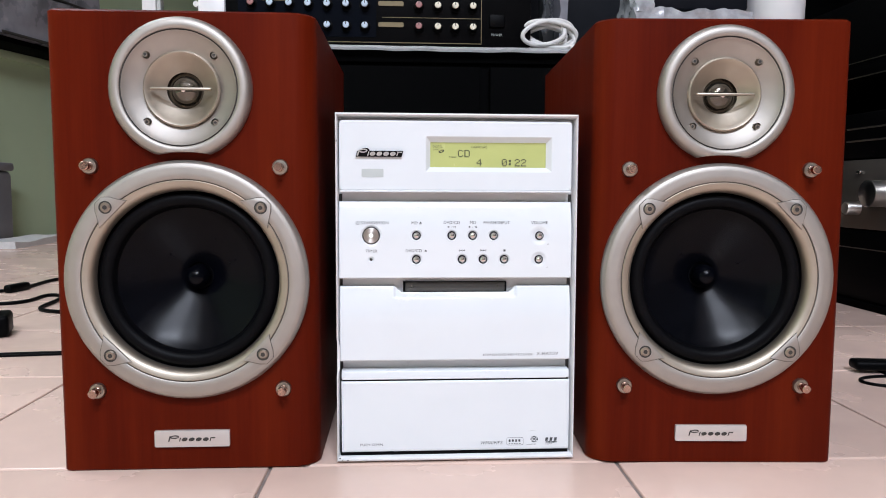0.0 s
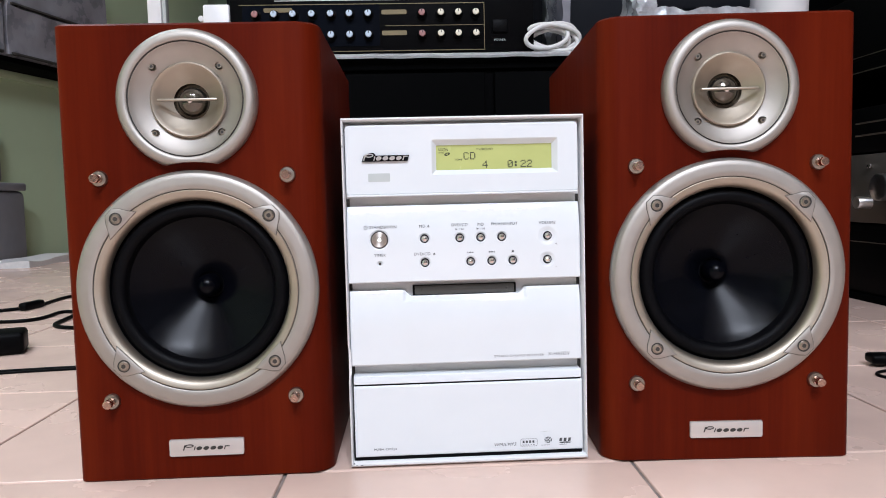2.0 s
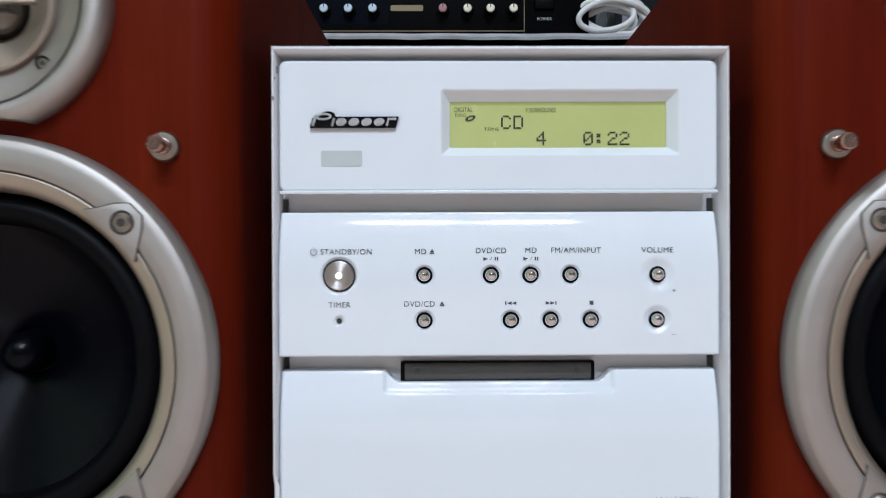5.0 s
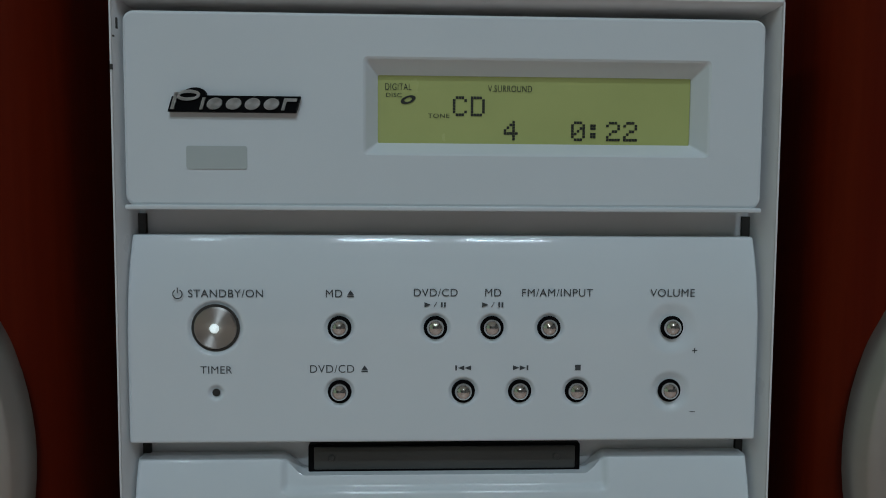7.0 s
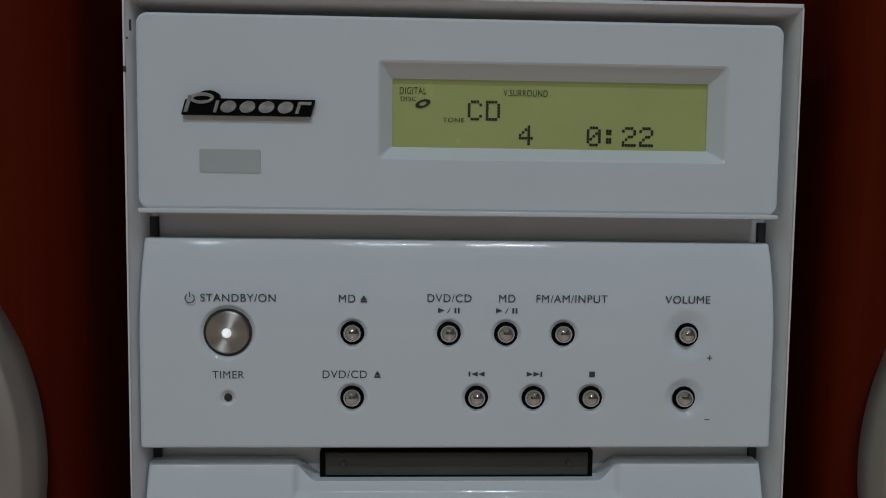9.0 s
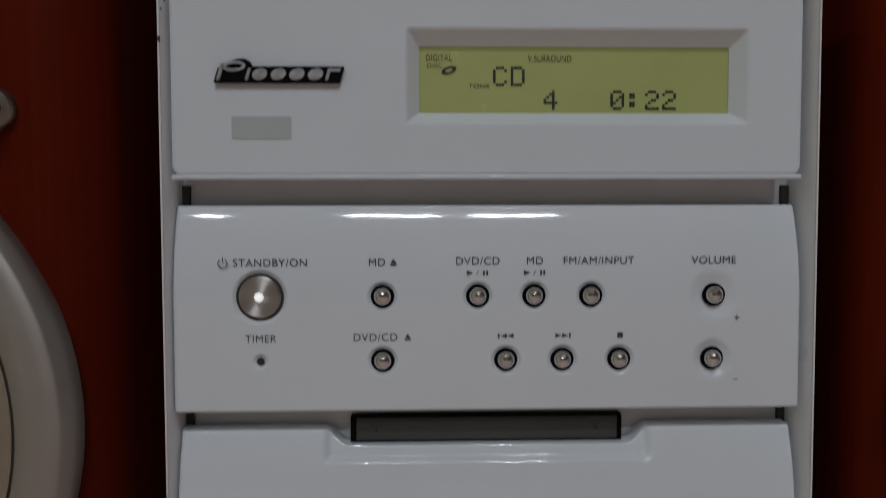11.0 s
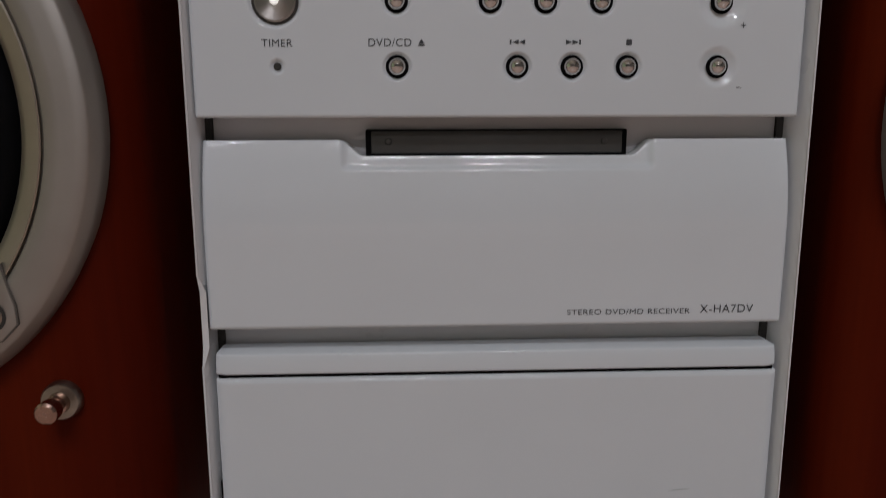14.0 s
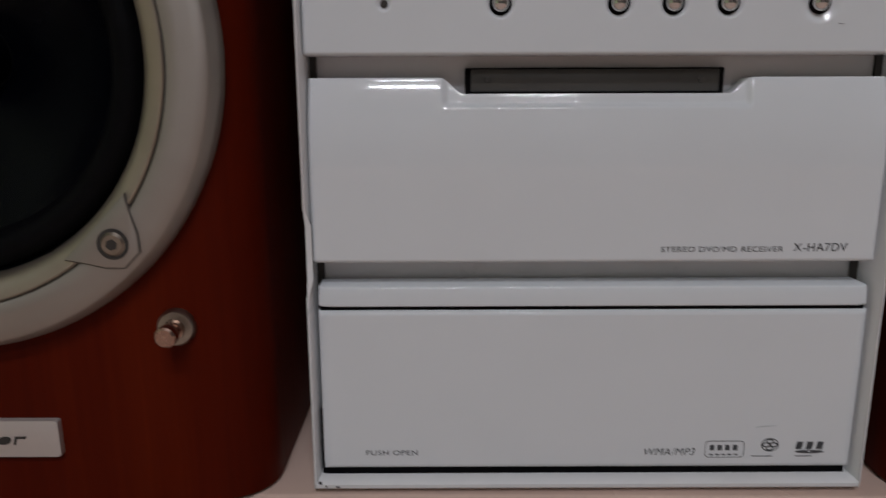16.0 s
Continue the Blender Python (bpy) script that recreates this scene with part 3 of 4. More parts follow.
def slot_depth(x, z):
    y = shoulder(z, 0.1350)
    y += rounded_edge(min(x + 0.0886, 0.0876 - x), 0.0016) + rounded_edge(z - 0.0786, 0.0008) + rounded_edge(slot_top(x) + 0.0002 - z, 0.0006)
    y += 0.0016 * smooth01((z - 0.1262) / 0.0012) * (1 - smooth01((abs(x + 0.0008) - 0.0452) / 0.0020))
    return y


def slot_top(x):
    return 0.1350 - 0.0048 * (1 - smooth01((abs(x + 0.0008) - 0.0402) / 0.0075))


def lip_depth(x, z):
    return shoulder(z, 0.0706, 0.0064, 60) + rounded_edge(min(x + 0.0872, 0.0870 - x), 0.0012) + rounded_edge(z - 0.0642, 0.0005) + rounded_edge(0.0706 - z, 0.0005)


def tray_depth(x, z):
    d = min(x + 0.0874, 0.0876 - x, z - 0.0080, 0.0628 - z)
    return 0.0004 + rounded_edge(d, 0.0010)


field_panel("control_panel", -0.0888, 0.0876, 0.1415, lambda x: 0.1992, control_depth, 420, 150, M["white"], "glossy white control panel with a curved shoulder")
field_panel("minidisc_panel", -0.0886, 0.0876, 0.0786, slot_top, slot_depth, 260, 90, M["white"], "glossy white panel with a notch under the minidisc slot")
field_panel("upper_lip", -0.0872, 0.0870, 0.0642, lambda x: 0.0706, lip_depth, 60, 20, M["white"], "narrow white lip above the disc tray")
field_panel("disc_tray_door", -0.0874, 0.0876, 0.0080, lambda x: 0.0628, tray_depth, 120, 60, M["white"], "glossy white tray door with print along its foot")
# Black strips set into the tray's open joints in place of their shade.
part("tray_gap", box_bm(-0.0868, 0.0866, 0.0016, 0.0112, 0.0624, 0.0645), M["rubber"], rec)
part("tray_gap", box_bm(-0.0874, 0.0874, 0.0030, 0.0120, 0.0048, 0.0082), M["rubber"], rec)
part("tray_gap", box_bm(-0.0884, -0.0870, 0.0030, 0.0120, 0.0050, 0.0280), M["rubber"], rec)
# Dark strips deep beside the panels stand in for shade in the narrow gaps.
part("side_gap", box_bm(-0.0890, -0.0868, 0.0112, 0.0124, 0.0066, 0.2050), M["groove"], rec)
part("side_gap", box_bm(0.0868, 0.0890, 0.0112, 0.0124, 0.0066, 0.2050), M["groove"], rec)


def display_panel_bm():
    """Face with a funnel-shaped opening for the display."""
    fx0, fx1, fz0, fz1 = -0.0880, 0.0865, 0.2058, 0.2578
    hx0, hx1, hz0, hz1 = -0.0234, 0.0708, 0.2205, 0.2458
    ix0, ix1, iz0, iz1 = -0.0203, 0.0674, 0.2236, 0.2422
    r = 0.0018
    bm = bmesh.new()
    def ring(a0, a1, b0, b1, y, rad):
        return [bm.verts.new((x, y, z)) for x, z in rounded_rect(a0, a1, b0, b1, rad, 5)]
    loops = [ring(fx0, fx1, fz0, fz1, 0.0126, r + 0.0012), ring(fx0, fx1, fz0, fz1, 0.0008, r + 0.0012), ring(fx0 + 0.0003, fx1 - 0.0003, fz0 + 0.0003, fz1 - 0.0003, 0.0002, r + 0.0009), ring(fx0 + 0.001, fx1 - 0.001, fz0 + 0.001, fz1 - 0.001, -0.0002, r), ring(hx0 - 0.0006, hx1 + 0.0006, hz0 - 0.0006, hz1 + 0.0006, -0.0002, 0.0012), ring(hx0, hx1, hz0, hz1, 0.0002, 0.0008), ring(ix0, ix1, iz0, iz1, 0.0042, 0.0004), ring(ix0, ix1, iz0, iz1, 0.0062, 0.0004)]
    for a, b in zip(loops, loops[1:]):
        for k in range(len(a)):
            bm.faces.new((a[k], a[(k + 1) % len(a)], b[(k + 1) % len(b)], b[k]))
    return bm


disp = part("display_panel", display_panel_bm(), M["white"], rec, "glossy white display panel with a bevelled window", smooth=False)
part("panel_foot", box_bm(-0.0878, 0.0863, -0.0012, 0.006, 0.2062, 0.2076, 0.0005), M["white"], rec)
disp.location = (0, -0.0002, 0.0014)
lcd = part("lcd", box_bm(-0.0203, 0.0674, 0.0048, 0.0058, 0.2236, 0.2422), M["lcd"], rec, "lit yellow-green liquid crystal display", smooth=False)

lcd.location = (0, -0.0002, 0.0014)

GLYPHS = {
    "C": ".###.|#...#|#....|#....|#....|#...#|.###.", "D": "####.|#...#|#...#|#...#|#...#|#...#|####.", "4": "...#.|..##.|.#.#.|#..#.|#####|...#.|...#.",
    "0": ".###.|#...#|#..##|#.#.#|##..#|#...#|.###.", ":": ".....|.##..|.##..|.....|.##..|.##..|.....", "2": ".###.|#...#|....#|..##.|.#...|#....|#####", "_": ".....|.....|.....|.....|.....|.....|#####",
}


def dot_glyph(ch, x, z, w, h, parent):
    """A dot-matrix character of five by seven cells, its middle at (x, z)."""
    bm = bmesh.new()
    cw, chh = w / 5, h / 7
    for j, row in enumerate(GLYPHS[ch].split("|")):
        for i, c in enumerate(row):
            if c == "#":
                px, pz = x - w / 2 + i * cw, z + h / 2 - (j + 1) * chh
                q = [bm.verts.new((px + a * cw * 0.94, 0.0046, pz + b * chh * 0.94)) for a, b in ((0, 0), (1, 0), (1, 1), (0, 1))]
                bm.faces.new(q)
    tagged(part("segment_character", bm, M["lcd_ink"], parent, smooth=False), kind="stuff")


for ch, gx, gz in (("C", 0.0025, 0.2340), ("D", 0.0075, 0.2340), ("4", 0.0168, 0.2274), ("0", 0.0358, 0.2274), (":", 0.0404, 0.2274), ("2", 0.0457, 0.2274), ("2", 0.0506, 0.2274)):
    dot_glyph(ch, gx, gz, 0.0040, 0.0055, lcd)
text_part("DIGITAL", -0.0147, 0.2390, 0.0026, 0.0045, M["lcd_ink"], lcd, squeeze=0.72)
text_part("V.SURROUND", 0.0165, 0.2388, 0.0026, 0.0045, M["lcd_ink"], lcd, squeeze=0.72)
text_part("DISC", -0.0159, 0.2368, 0.0016, 0.0045, M["lcd_ink"], lcd, squeeze=1.25)
text_part("TONE", -0.0034, 0.2312, 0.0017, 0.0045, M["lcd_ink"], lcd, squeeze=1.25)
bm = bmesh.new()
for k in range(24):
    a, b = 2 * math.pi * k / 24, 2 * math.pi * (k + 1) / 24
    q = []
    for r, t in ((1, a), (1, b), (0.5, b), (0.5, a)):
        ex, ez = 0.0021 * r * math.cos(t), 0.0011 * r * math.sin(t)
        q.append(bm.verts.new((-0.0119 + ex, 0.0045, 0.2356 + ez + 0.25 * ex)))
    bm.faces.new(q)
part("disc_symbol", bm, M["lcd_ink"], lcd, smooth=False)

brand_strokes(disp, -0.0742, 0.2337, 0.0326, 0.0056, -0.0024, M["knob"], M["rubber"])
part("remote_sensor", prism_bm(rounded_rect(-0.0714, -0.0552, 0.2158, 0.2220, 0.0006), -0.0004, 0.002), M["sensor"], disp, "grey translucent remote sensor window")

# buttons
pw = part("power_button", revolve_bm([(0.0010, -0.0002), (0.0054, -0.0002), (0.0058, 0.0002), (0.0058, 0.004)], 0, 0, 64), M["turned"], rec, "round turned-steel power button")
pw.location = (POWER[0], 0, POWER[1])
# The stud is given a glow of its own to stay bright white.
part("centre_stud", revolve_bm([(0.0, -0.0022), (0.0008, -0.0019), (0.0013, -0.0008)], 0, 0, 24), M["stud"], pw, "small white stud with a glow")
# Flat dark disc behind the button, showing as a black ring round it.
part("button_gap", revolve_bm([(0.0066, 0.0006), (0.0, 0.0006)], POWER[0], POWER[1], 48), M["groove"], rec)
ball = [(0.0, -0.0021)] + [(0.0025 * math.sin(a * math.pi / 36), 0.0004 - 0.0025 * math.cos(a * math.pi / 36)) for a in range(1, 19)] + [(0.0025, 0.003)]
for cx, cz in BALLS:
    b = part("push_button", revolve_bm(ball, 0, 0, 32), M["chrome"], rec, "small domed chrome push button")
    b.location = (cx, 0, cz)
    part("button_gap", revolve_bm([(0.0033, 0.0007), (0.0, 0.0007)], 0, 0, 32), M["rubber"], b)
part("timer_light", revolve_bm([(0.0011, 0.0004), (0.0, 0.0004)], *TIMER, 20), M["groove"], rec, "tiny dark timer lamp")

PRINT_Y = -0.00015
for words, px, pz, ps in (("STANDBY/ON", -0.0623, 0.1832, 0.0031), ("TIMER", -0.0644, 0.1621, 0.0030), ("MD", -0.0322, 0.1832, 0.0031), ("DVD/CD", -0.0327, 0.1623, 0.0031), ("DVD/CD", -0.0041, 0.1835, 0.0031), ("MD", 0.0119, 0.1835, 0.0031), ("FM/AM/INPUT", 0.0299, 0.1835, 0.0031), ("VOLUME", 0.0626, 0.1835, 0.0031), ("+", 0.0690, 0.1672, 0.0032), ("\u2013", 0.0688, 0.1500, 0.0030)):
    text_part(words, px + (0.0006 if ps == 0.0031 and px < -0.05 else 0), pz, ps, PRINT_Y + (shoulder(pz, 0.199) - 0.00025 if pz > 0.178 else 0), M["ink"], rec)


def symbol(outline, x, z, y=PRINT_Y):
    bm = bmesh.new()
    bm.faces.new([bm.verts.new((x + a, y, z + b)) for a, b in outline])
    part("print_symbol", bm, M["ink"], rec, smooth=False)


TRI_UP = [(-0.0009, -0.0003), (0.0009, -0.0003), (0, 0.0010)]
TRI_R = [(-0.0009, -0.0007), (0.0009, 0.0), (-0.0009, 0.0007)]
TRI_L = [(0.0009, -0.0007), (0.0009, 0.0007), (-0.0009, 0.0)]
BAR = [(-0.00025, -0.0007), (0.00025, -0.0007), (0.00025, 0.0007), (-0.00025, 0.0007)]
UNDER = [(-0.0009, -0.0009), (0.0009, -0.0009), (0.0009, -0.0005), (-0.0009, -0.0005)]
for sx, sz in ((-0.0276, 0.1833), (-0.0237, 0.1624)):
    dy = shoulder(sz, 0.199) - 0.0004 if sz > 0.178 else 0
    symbol(TRI_UP, sx, sz, PRINT_Y + dy)
    symbol(UNDER, sx, sz, PRINT_Y + dy)
for sx in (-0.0041, 0.0119):
    dy = shoulder(0.1805, 0.199) - 0.0003
    symbol(TRI_R, sx - 0.0022, 0.1803, PRINT_Y + dy)
    symbol([(-0.0006, -0.0007), (-0.0004, -0.0007), (0.0004, 0.0007), (0.0002, 0.0007)], sx, 0.1803, PRINT_Y + dy)
    for off in (0.0017, 0.0026):
        symbol(BAR, sx + off, 0.1803, PRINT_Y + dy)
symbol(BAR, 0.0017, 0.1626)
symbol(TRI_L, 0.0031, 0.1626)
symbol(TRI_L, 0.0050, 0.1626)
symbol(TRI_R, 0.0185, 0.1626)
symbol(TRI_R, 0.0204, 0.1626)
symbol(BAR, 0.0217, 0.1626)
symbol([(-0.0008, -0.0008), (0.0008, -0.0008), (0.0008, 0.0008), (-0.0008, 0.0008)], 0.0359, 0.1626)
bm = bmesh.new()
for k in range(20):
    a, b = radians(120 + 300 * k / 20), radians(120 + 300 * (k + 1) / 20)
    bm.faces.new([bm.verts.new((-0.0746 + r * math.cos(t), PRINT_Y + 0.0001, 0.1832 + r * math.sin(t))) for r, t in ((0.0014, a), (0.0014, b), (0.0011, b), (0.0011, a))])
bm.faces.new([bm.verts.new((-0.0746 + a, PRINT_Y + 0.0001, 0.1832 + b)) for a, b in ((-0.00015, 0.0003), (0.00015, 0.0003), (0.00015, 0.0018), (-0.00015, 0.0018))])
part("power_symbol", bm, M["ink"], rec, smooth=False)

text_part("STEREO DVD/MD RECEIVER", 0.0392, 0.0826, 0.0024, PRINT_Y, M["ink"], rec, squeeze=1.22)
text_part("X-HA7DV", 0.0698, 0.0831, 0.0037, PRINT_Y, M["ink"], rec)
TRAY_Y = 0.00025
text_part("PUSH OPEN", -0.0648, 0.0137, 0.0025, TRAY_Y, M["ink"], rec, squeeze=1.25)
text_part("WMA/MP3", 0.0270, 0.0137, 0.0036, TRAY_Y, M["ink"], rec, shear=0.25)


def ring_mark(name, outer, inner):
    bm = bmesh.new()
    n = len(outer)
    o = [bm.verts.new((x, TRAY_Y, z)) for x, z in outer]
    i = [bm.verts.new((x, TRAY_Y, z)) for x, z in inner]
    for k in range(n):
        bm.faces.new((o[k], o[(k + 1) % n], i[(k + 1) % n], i[k]))
    return part(name, bm, M["ink"], rec, smooth=False)


def bars(name, x0, x1, z0, z1, count, lean=0.0):
    step = (x1 - x0) / count
    for k in range(count):
        a, b = x0 + k * step, x0 + k * step + step * 0.6
        bm = bmesh.new()
        bm.faces.new([bm.verts.new(p) for p in ((a, TRAY_Y, z0), (b, TRAY_Y, z0), (b + lean, TRAY_Y, z1), (a + lean, TRAY_Y, z1))])
        part(name, bm, M["ink"], rec, smooth=False)


ring_mark("format_mark", rounded_rect(0.0390, 0.0521, 0.0117, 0.0177, 0.0014), rounded_rect(0.0392, 0.0519, 0.0119, 0.0175, 0.0013))
bars("format_mark", 0.0406, 0.0508, 0.0143, 0.0162, 4)
bars("format_mark", 0.0406, 0.0508, 0.0125, 0.0130, 5)


def oval(cx, cz, rx, rz, steps=24):
    return [(cx + rx * math.cos(2 * math.pi * k / steps), cz + rz * math.sin(2 * math.pi * k / steps)) for k in range(steps)]


for ox, oz in ((-0.0013, 0.0), (0.0013, 0.0), (0.0, 0.0012), (0.0, -0.0012)):
    ring_mark("format_mark", oval(0.0605 + ox, 0.0162 + oz, 0.0013, 0.0009), oval(0.0605 + ox, 0.0162 + oz, 0.0009, 0.0005))
ring_mark("format_mark", oval(0.0605, 0.0162, 0.0029, 0.0024), oval(0.0605, 0.0162, 0.0026, 0.0021))
bars("format_mark", 0.0547, 0.0663, 0.0120, 0.0123, 1)
bars("format_mark", 0.0690, 0.0792, 0.0146, 0.0173, 3, 0.0005)
ring_mark("format_mark", oval(0.0738, 0.0137, 0.0048, 0.0006), oval(0.0738, 0.0137, 0.0007, 0.0002))
bars("format_mark", 0.0692, 0.0784, 0.0120, 0.0123, 1)

# minidisc slot
slot = part("minidisc_slot", box_bm(-0.0407, 0.0390, 0.0082, 0.0124, 0.1284, 0.1380, 0.0005), M["rubber"], rec, "black minidisc slot")
part("slot_flap", box_bm(-0.0390, 0.0374, 0.0078, 0.0100, 0.1308, 0.1375, 0.0004), M["flap"], slot, "smoked grey flap")
for px in (-0.0338, 0.0318):
    part("flap_rivet", revolve_bm([(0.0, 0.0073), (0.0008, 0.0074), (0.0011, 0.0079)], px, 0.1344, 16), M["flap"], slot)
# scuffs on the casing's edge
for x, z, w, h in ((-0.0884, 0.2536, 0.0003, 0.0028), (-0.0901, 0.2430, 0.0005, 0.0014), (-0.0893, 0.2515, 0.0003, 0.0004), (-0.0890, 0.0042, 0.0010, 0.0006), (-0.0868, 0.0030, 0.0006, 0.0005), (-0.0834, 0.0029, 0.0014, 0.0004)):
    part("paint_chip", box_bm(x, x + w, -0.0029, -0.0022, z, z + h), M["groove"], rec, "small dark paint chip")
part("scratch", prism_bm([(0.0550, 0.02250), (0.0585, 0.02275), (0.0620, 0.02310), (0.0585, 0.02300)], 0.0002, 0.0006), M["sensor"], rec, "fine grey scratch")

# ---- behind: black cabinet with karaoke mixer ----
CX0, CX1, CY, CZ = -0.443, 0.590, 0.49, 0.403
cab = thing("low_cabinet", "low matt black laminate cabinet behind the loudspeakers", "cabinet")
part("body", box_bm(CX0, CX1, CY + 0.01, CY + 0.45, 0.0, CZ - 0.018, 0.002), M["matte"], cab)
part("top_board", box_bm(CX0 - 0.005, CX1 + 0.005, CY + 0.002, CY + 0.46, CZ - 0.018, CZ, 0.002), M["matte"], cab)
for k in range(2):
    a = CX0 + 0.01 + k * (CX1 - CX0) / 2
    part("door", box_bm(a, a + (CX1 - CX0) / 2 - 0.014, CY - 0.008, CY + 0.009, 0.03, CZ - 0.024, 0.002), M["matte"], cab)

sheet = bmesh.new()
nn = 60
rows = []
for j in range(5):
    row = []
    for i in range(nn + 1):
        x = -0.29 + 0.555 * i / nn
        sag = 0.0003 * math.sin(i * 0.9) + 0.0014 * noise.noise((i * 0.11, 3.1, 0.4))
        co = [(x, CY + 0.10, CZ + 0.0030), (x, CY + 0.004, CZ + 0.0042 + sag * 0.5), (x, CY - 0.007, CZ + 0.0030 + sag * 0.6), (x, CY - 0.010, CZ - 0.001 + sag), (x, CY - 0.0095, CZ - 0.0042 + sag * 1.2)][j]
        row.append(sheet.verts.new(co))
    rows.append(row)
for a, b in zip(rows, rows[1:]):
    for i in range(nn):
        sheet.faces.new((a[i], a[i + 1], b[i + 1], b[i]))
bmesh.ops.solidify(sheet, geom=sheet.faces[:], thickness=0.0012)
liner = part("shelf_liner", sheet, M["cloth"], None, "thin white foam liner folded over the cabinet edge")
tagged(liner, category="liner")

MY, MZ = CY + 0.012, CZ + 0.006
mix = thing("karaoke_mixer", "black karaoke mixing amplifier with rows of small coloured knobs", "mixer", "", pose(0.0065, 0, 0))
part("body", box_bm(-0.290, 0.135, MY + 0.004, MY + 0.28, MZ, MZ + 0.150, 0.002), M["black"], mix)
face = part("front_panel", box_bm(-0.292, 0.137, MY, MY + 0.005, MZ + 0.002, MZ + 0.148, 0.001), M["black"], mix)
part("blue_field", box_bm(-0.275, -0.083, MY - 0.0006, MY, MZ + 0.012, MZ + 0.070), M["bluepaint"], face)
for zz in (MZ + 0.0045, MZ + 0.0700):
    part("gold_line", box_bm(-0.28, 0.066, MY - 0.0008, MY, zz, zz + 0.0010), M["gold"], face)
part("gold_line", box_bm(-0.075, 0.066, MY - 0.0008, MY, MZ + 0.0395, MZ + 0.0402), M["gold"], face)
part("gold_line", box_bm(0.0655, 0.0663, MY - 0.0008, MY, MZ + 0.0045, MZ + 0.0700), M["gold"], face)
part("gold_line", box_bm(-0.23, 0.13, MY - 0.0008, MY, MZ + 0.0755, MZ + 0.0764), M["post"], face)
for zz in (MZ + 0.0300, MZ + 0.0590):
    part("print_plate", prism_bm(rounded_rect(-0.0800, -0.0445, zz - 0.0035, zz + 0.0030, 0.002), MY - 0.0012, MY), M["gold"], face)
part("print_plate", prism_bm(rounded_rect(-0.245, -0.2050, MZ + 0.060, MZ + 0.066, 0.002), MY - 0.0012, MY), M["gold"], face)


def small_knob(x, z, cap):
    k = part("knob", revolve_bm([(0.0, -0.012), (0.0042, -0.012), (0.0052, -0.0108), (0.0056, -0.002), (0.0078, -0.001), (0.0080, 0.0)], 0, 0, 24), M["black"], mix, "small knob with a pale cap")
    k.location = (x, MY, z)
    part("cap", revolve_bm([(0.0, -0.0135), (0.0040, -0.0130), (0.0048, -0.0112), (0.0048, -0.009)], 0, 0, 20), M[cap], k)
    part("pointer", box_bm(-0.0005, 0.0005, -0.0137, -0.0130, 0.0005, 0.0046), M["groove"], k)


for zz in (MZ + 0.0265, MZ + 0.0555):
    for i in range(7):
        small_knob(-0.2560 + 0.0262 * i, zz, "blueknob" if i > 0 else "redknob")
    small_knob(-0.0232, zz, "redknob")
    for i in range(3):
        small_knob(0.0035 + 0.0248 * i, zz, "creamknob")
for i in range(9):
    small_knob(-0.2560 + 0.034 * i, MZ + 0.105, "creamknob" if i % 3 else "redknob")
sw = part("power_switch", box_bm(0.0770, 0.0990, MY - 0.004, MY, MZ + 0.028, MZ + 0.046, 0.0015), M["black"], mix)
text_part("POWER", 0.0880, MZ + 0.0180, 0.0045, MY - 0.0003, M["sensor"], mix)

# white cord coil
random.seed(5)
pts = []
for k in range(90):
    a = 2 * math.pi * k / 15
    wob = 0.62 + 0.38 * abs(math.sin(k * 0.105)) + 0.05 * math.sin(k * 0.31 + 1)
    cx = 0.041 * wob * math.cos(a)
    pts.append((0.168 + cx, CY + 0.018 + 0.009 * math.sin(k * 0.37) + 0.006 * math.sin(a * 0.5), CZ + 0.0265 + 0.0195 * wob * math.sin(a + 0.3) - (0.16 + 0.2 * math.sin(k * 0.14)) * cx))
coil = tube_object("cable_coil", pts, 0.0032, M["cord"], None, "loose coil of white cord on the cabinet top")
tagged(coil, category="cable")
tie = thing("cable_tie", "short white plug end lying by the cord", "plug", "", pose(0.212, CY + 0.012, CZ))
part("body", box_bm(-0.012, 0.012, -0.006, 0.006, 0.0, 0.012, 0.003), M["cord"], tie)

# white post and little box on the cabinet
post = thing("white_post", "white enamelled upright post standing on the black cabinet", "post", "", pose(-0.388, CY + 0.02, CZ))
part("shaft", box_bm(-0.0115, 0.0075, -0.008, 0.008, 0.0, 0.62, 0.0015), M["post"], post)
part("edge_strip", box_bm(0.0080, 0.0135, -0.006, 0.008, 0.0, 0.62, 0.001), M["sensor"], post)
part("foot", box_bm(-0.03, 0.03, -0.012, 0.03, 0.0, 0.008, 0.002), M["post"], post)
wb = thing("adapter_box", "small white plastic adapter box on the cabinet", "adapter", "", pose(-0.304, CY + 0.02, CZ))
part("body", box_bm(-0.0185, 0.0185, -0.012, 0.02, 0.0, 0.078, 0.003), M["post"], wb)
part("plug", revolve_bm([(0.0, -0.006), (0.004, -0.006), (0.004, 0.006), (0.0, 0.006)], -0.0225, 0.060, 16), M["cord"], wb)


def crumple(bm, amount, freq, seed):
    for v in bm.verts:
        n = noise.noise_vector(v.co * freq + Vector((seed, seed * 1.7, 0.3)))
        v.co += n * amount


def wrapped_box(name, x0, x1, y0, y1, z0, z1, mat, amount, freq, seed, cuts=10):
    bm = box_bm(x0, x1, y0, y1, z0, z1)
    bmesh.ops.subdivide_edges(bm, edges=bm.edges[:], cuts=cuts, use_grid_fill=True)
    crumple(bm, amount, freq, seed)
    for v in bm.verts:
        v.co.z = max(v.co.z, z0) if v.co.z > z0 + 0.004 else z0
    return bm


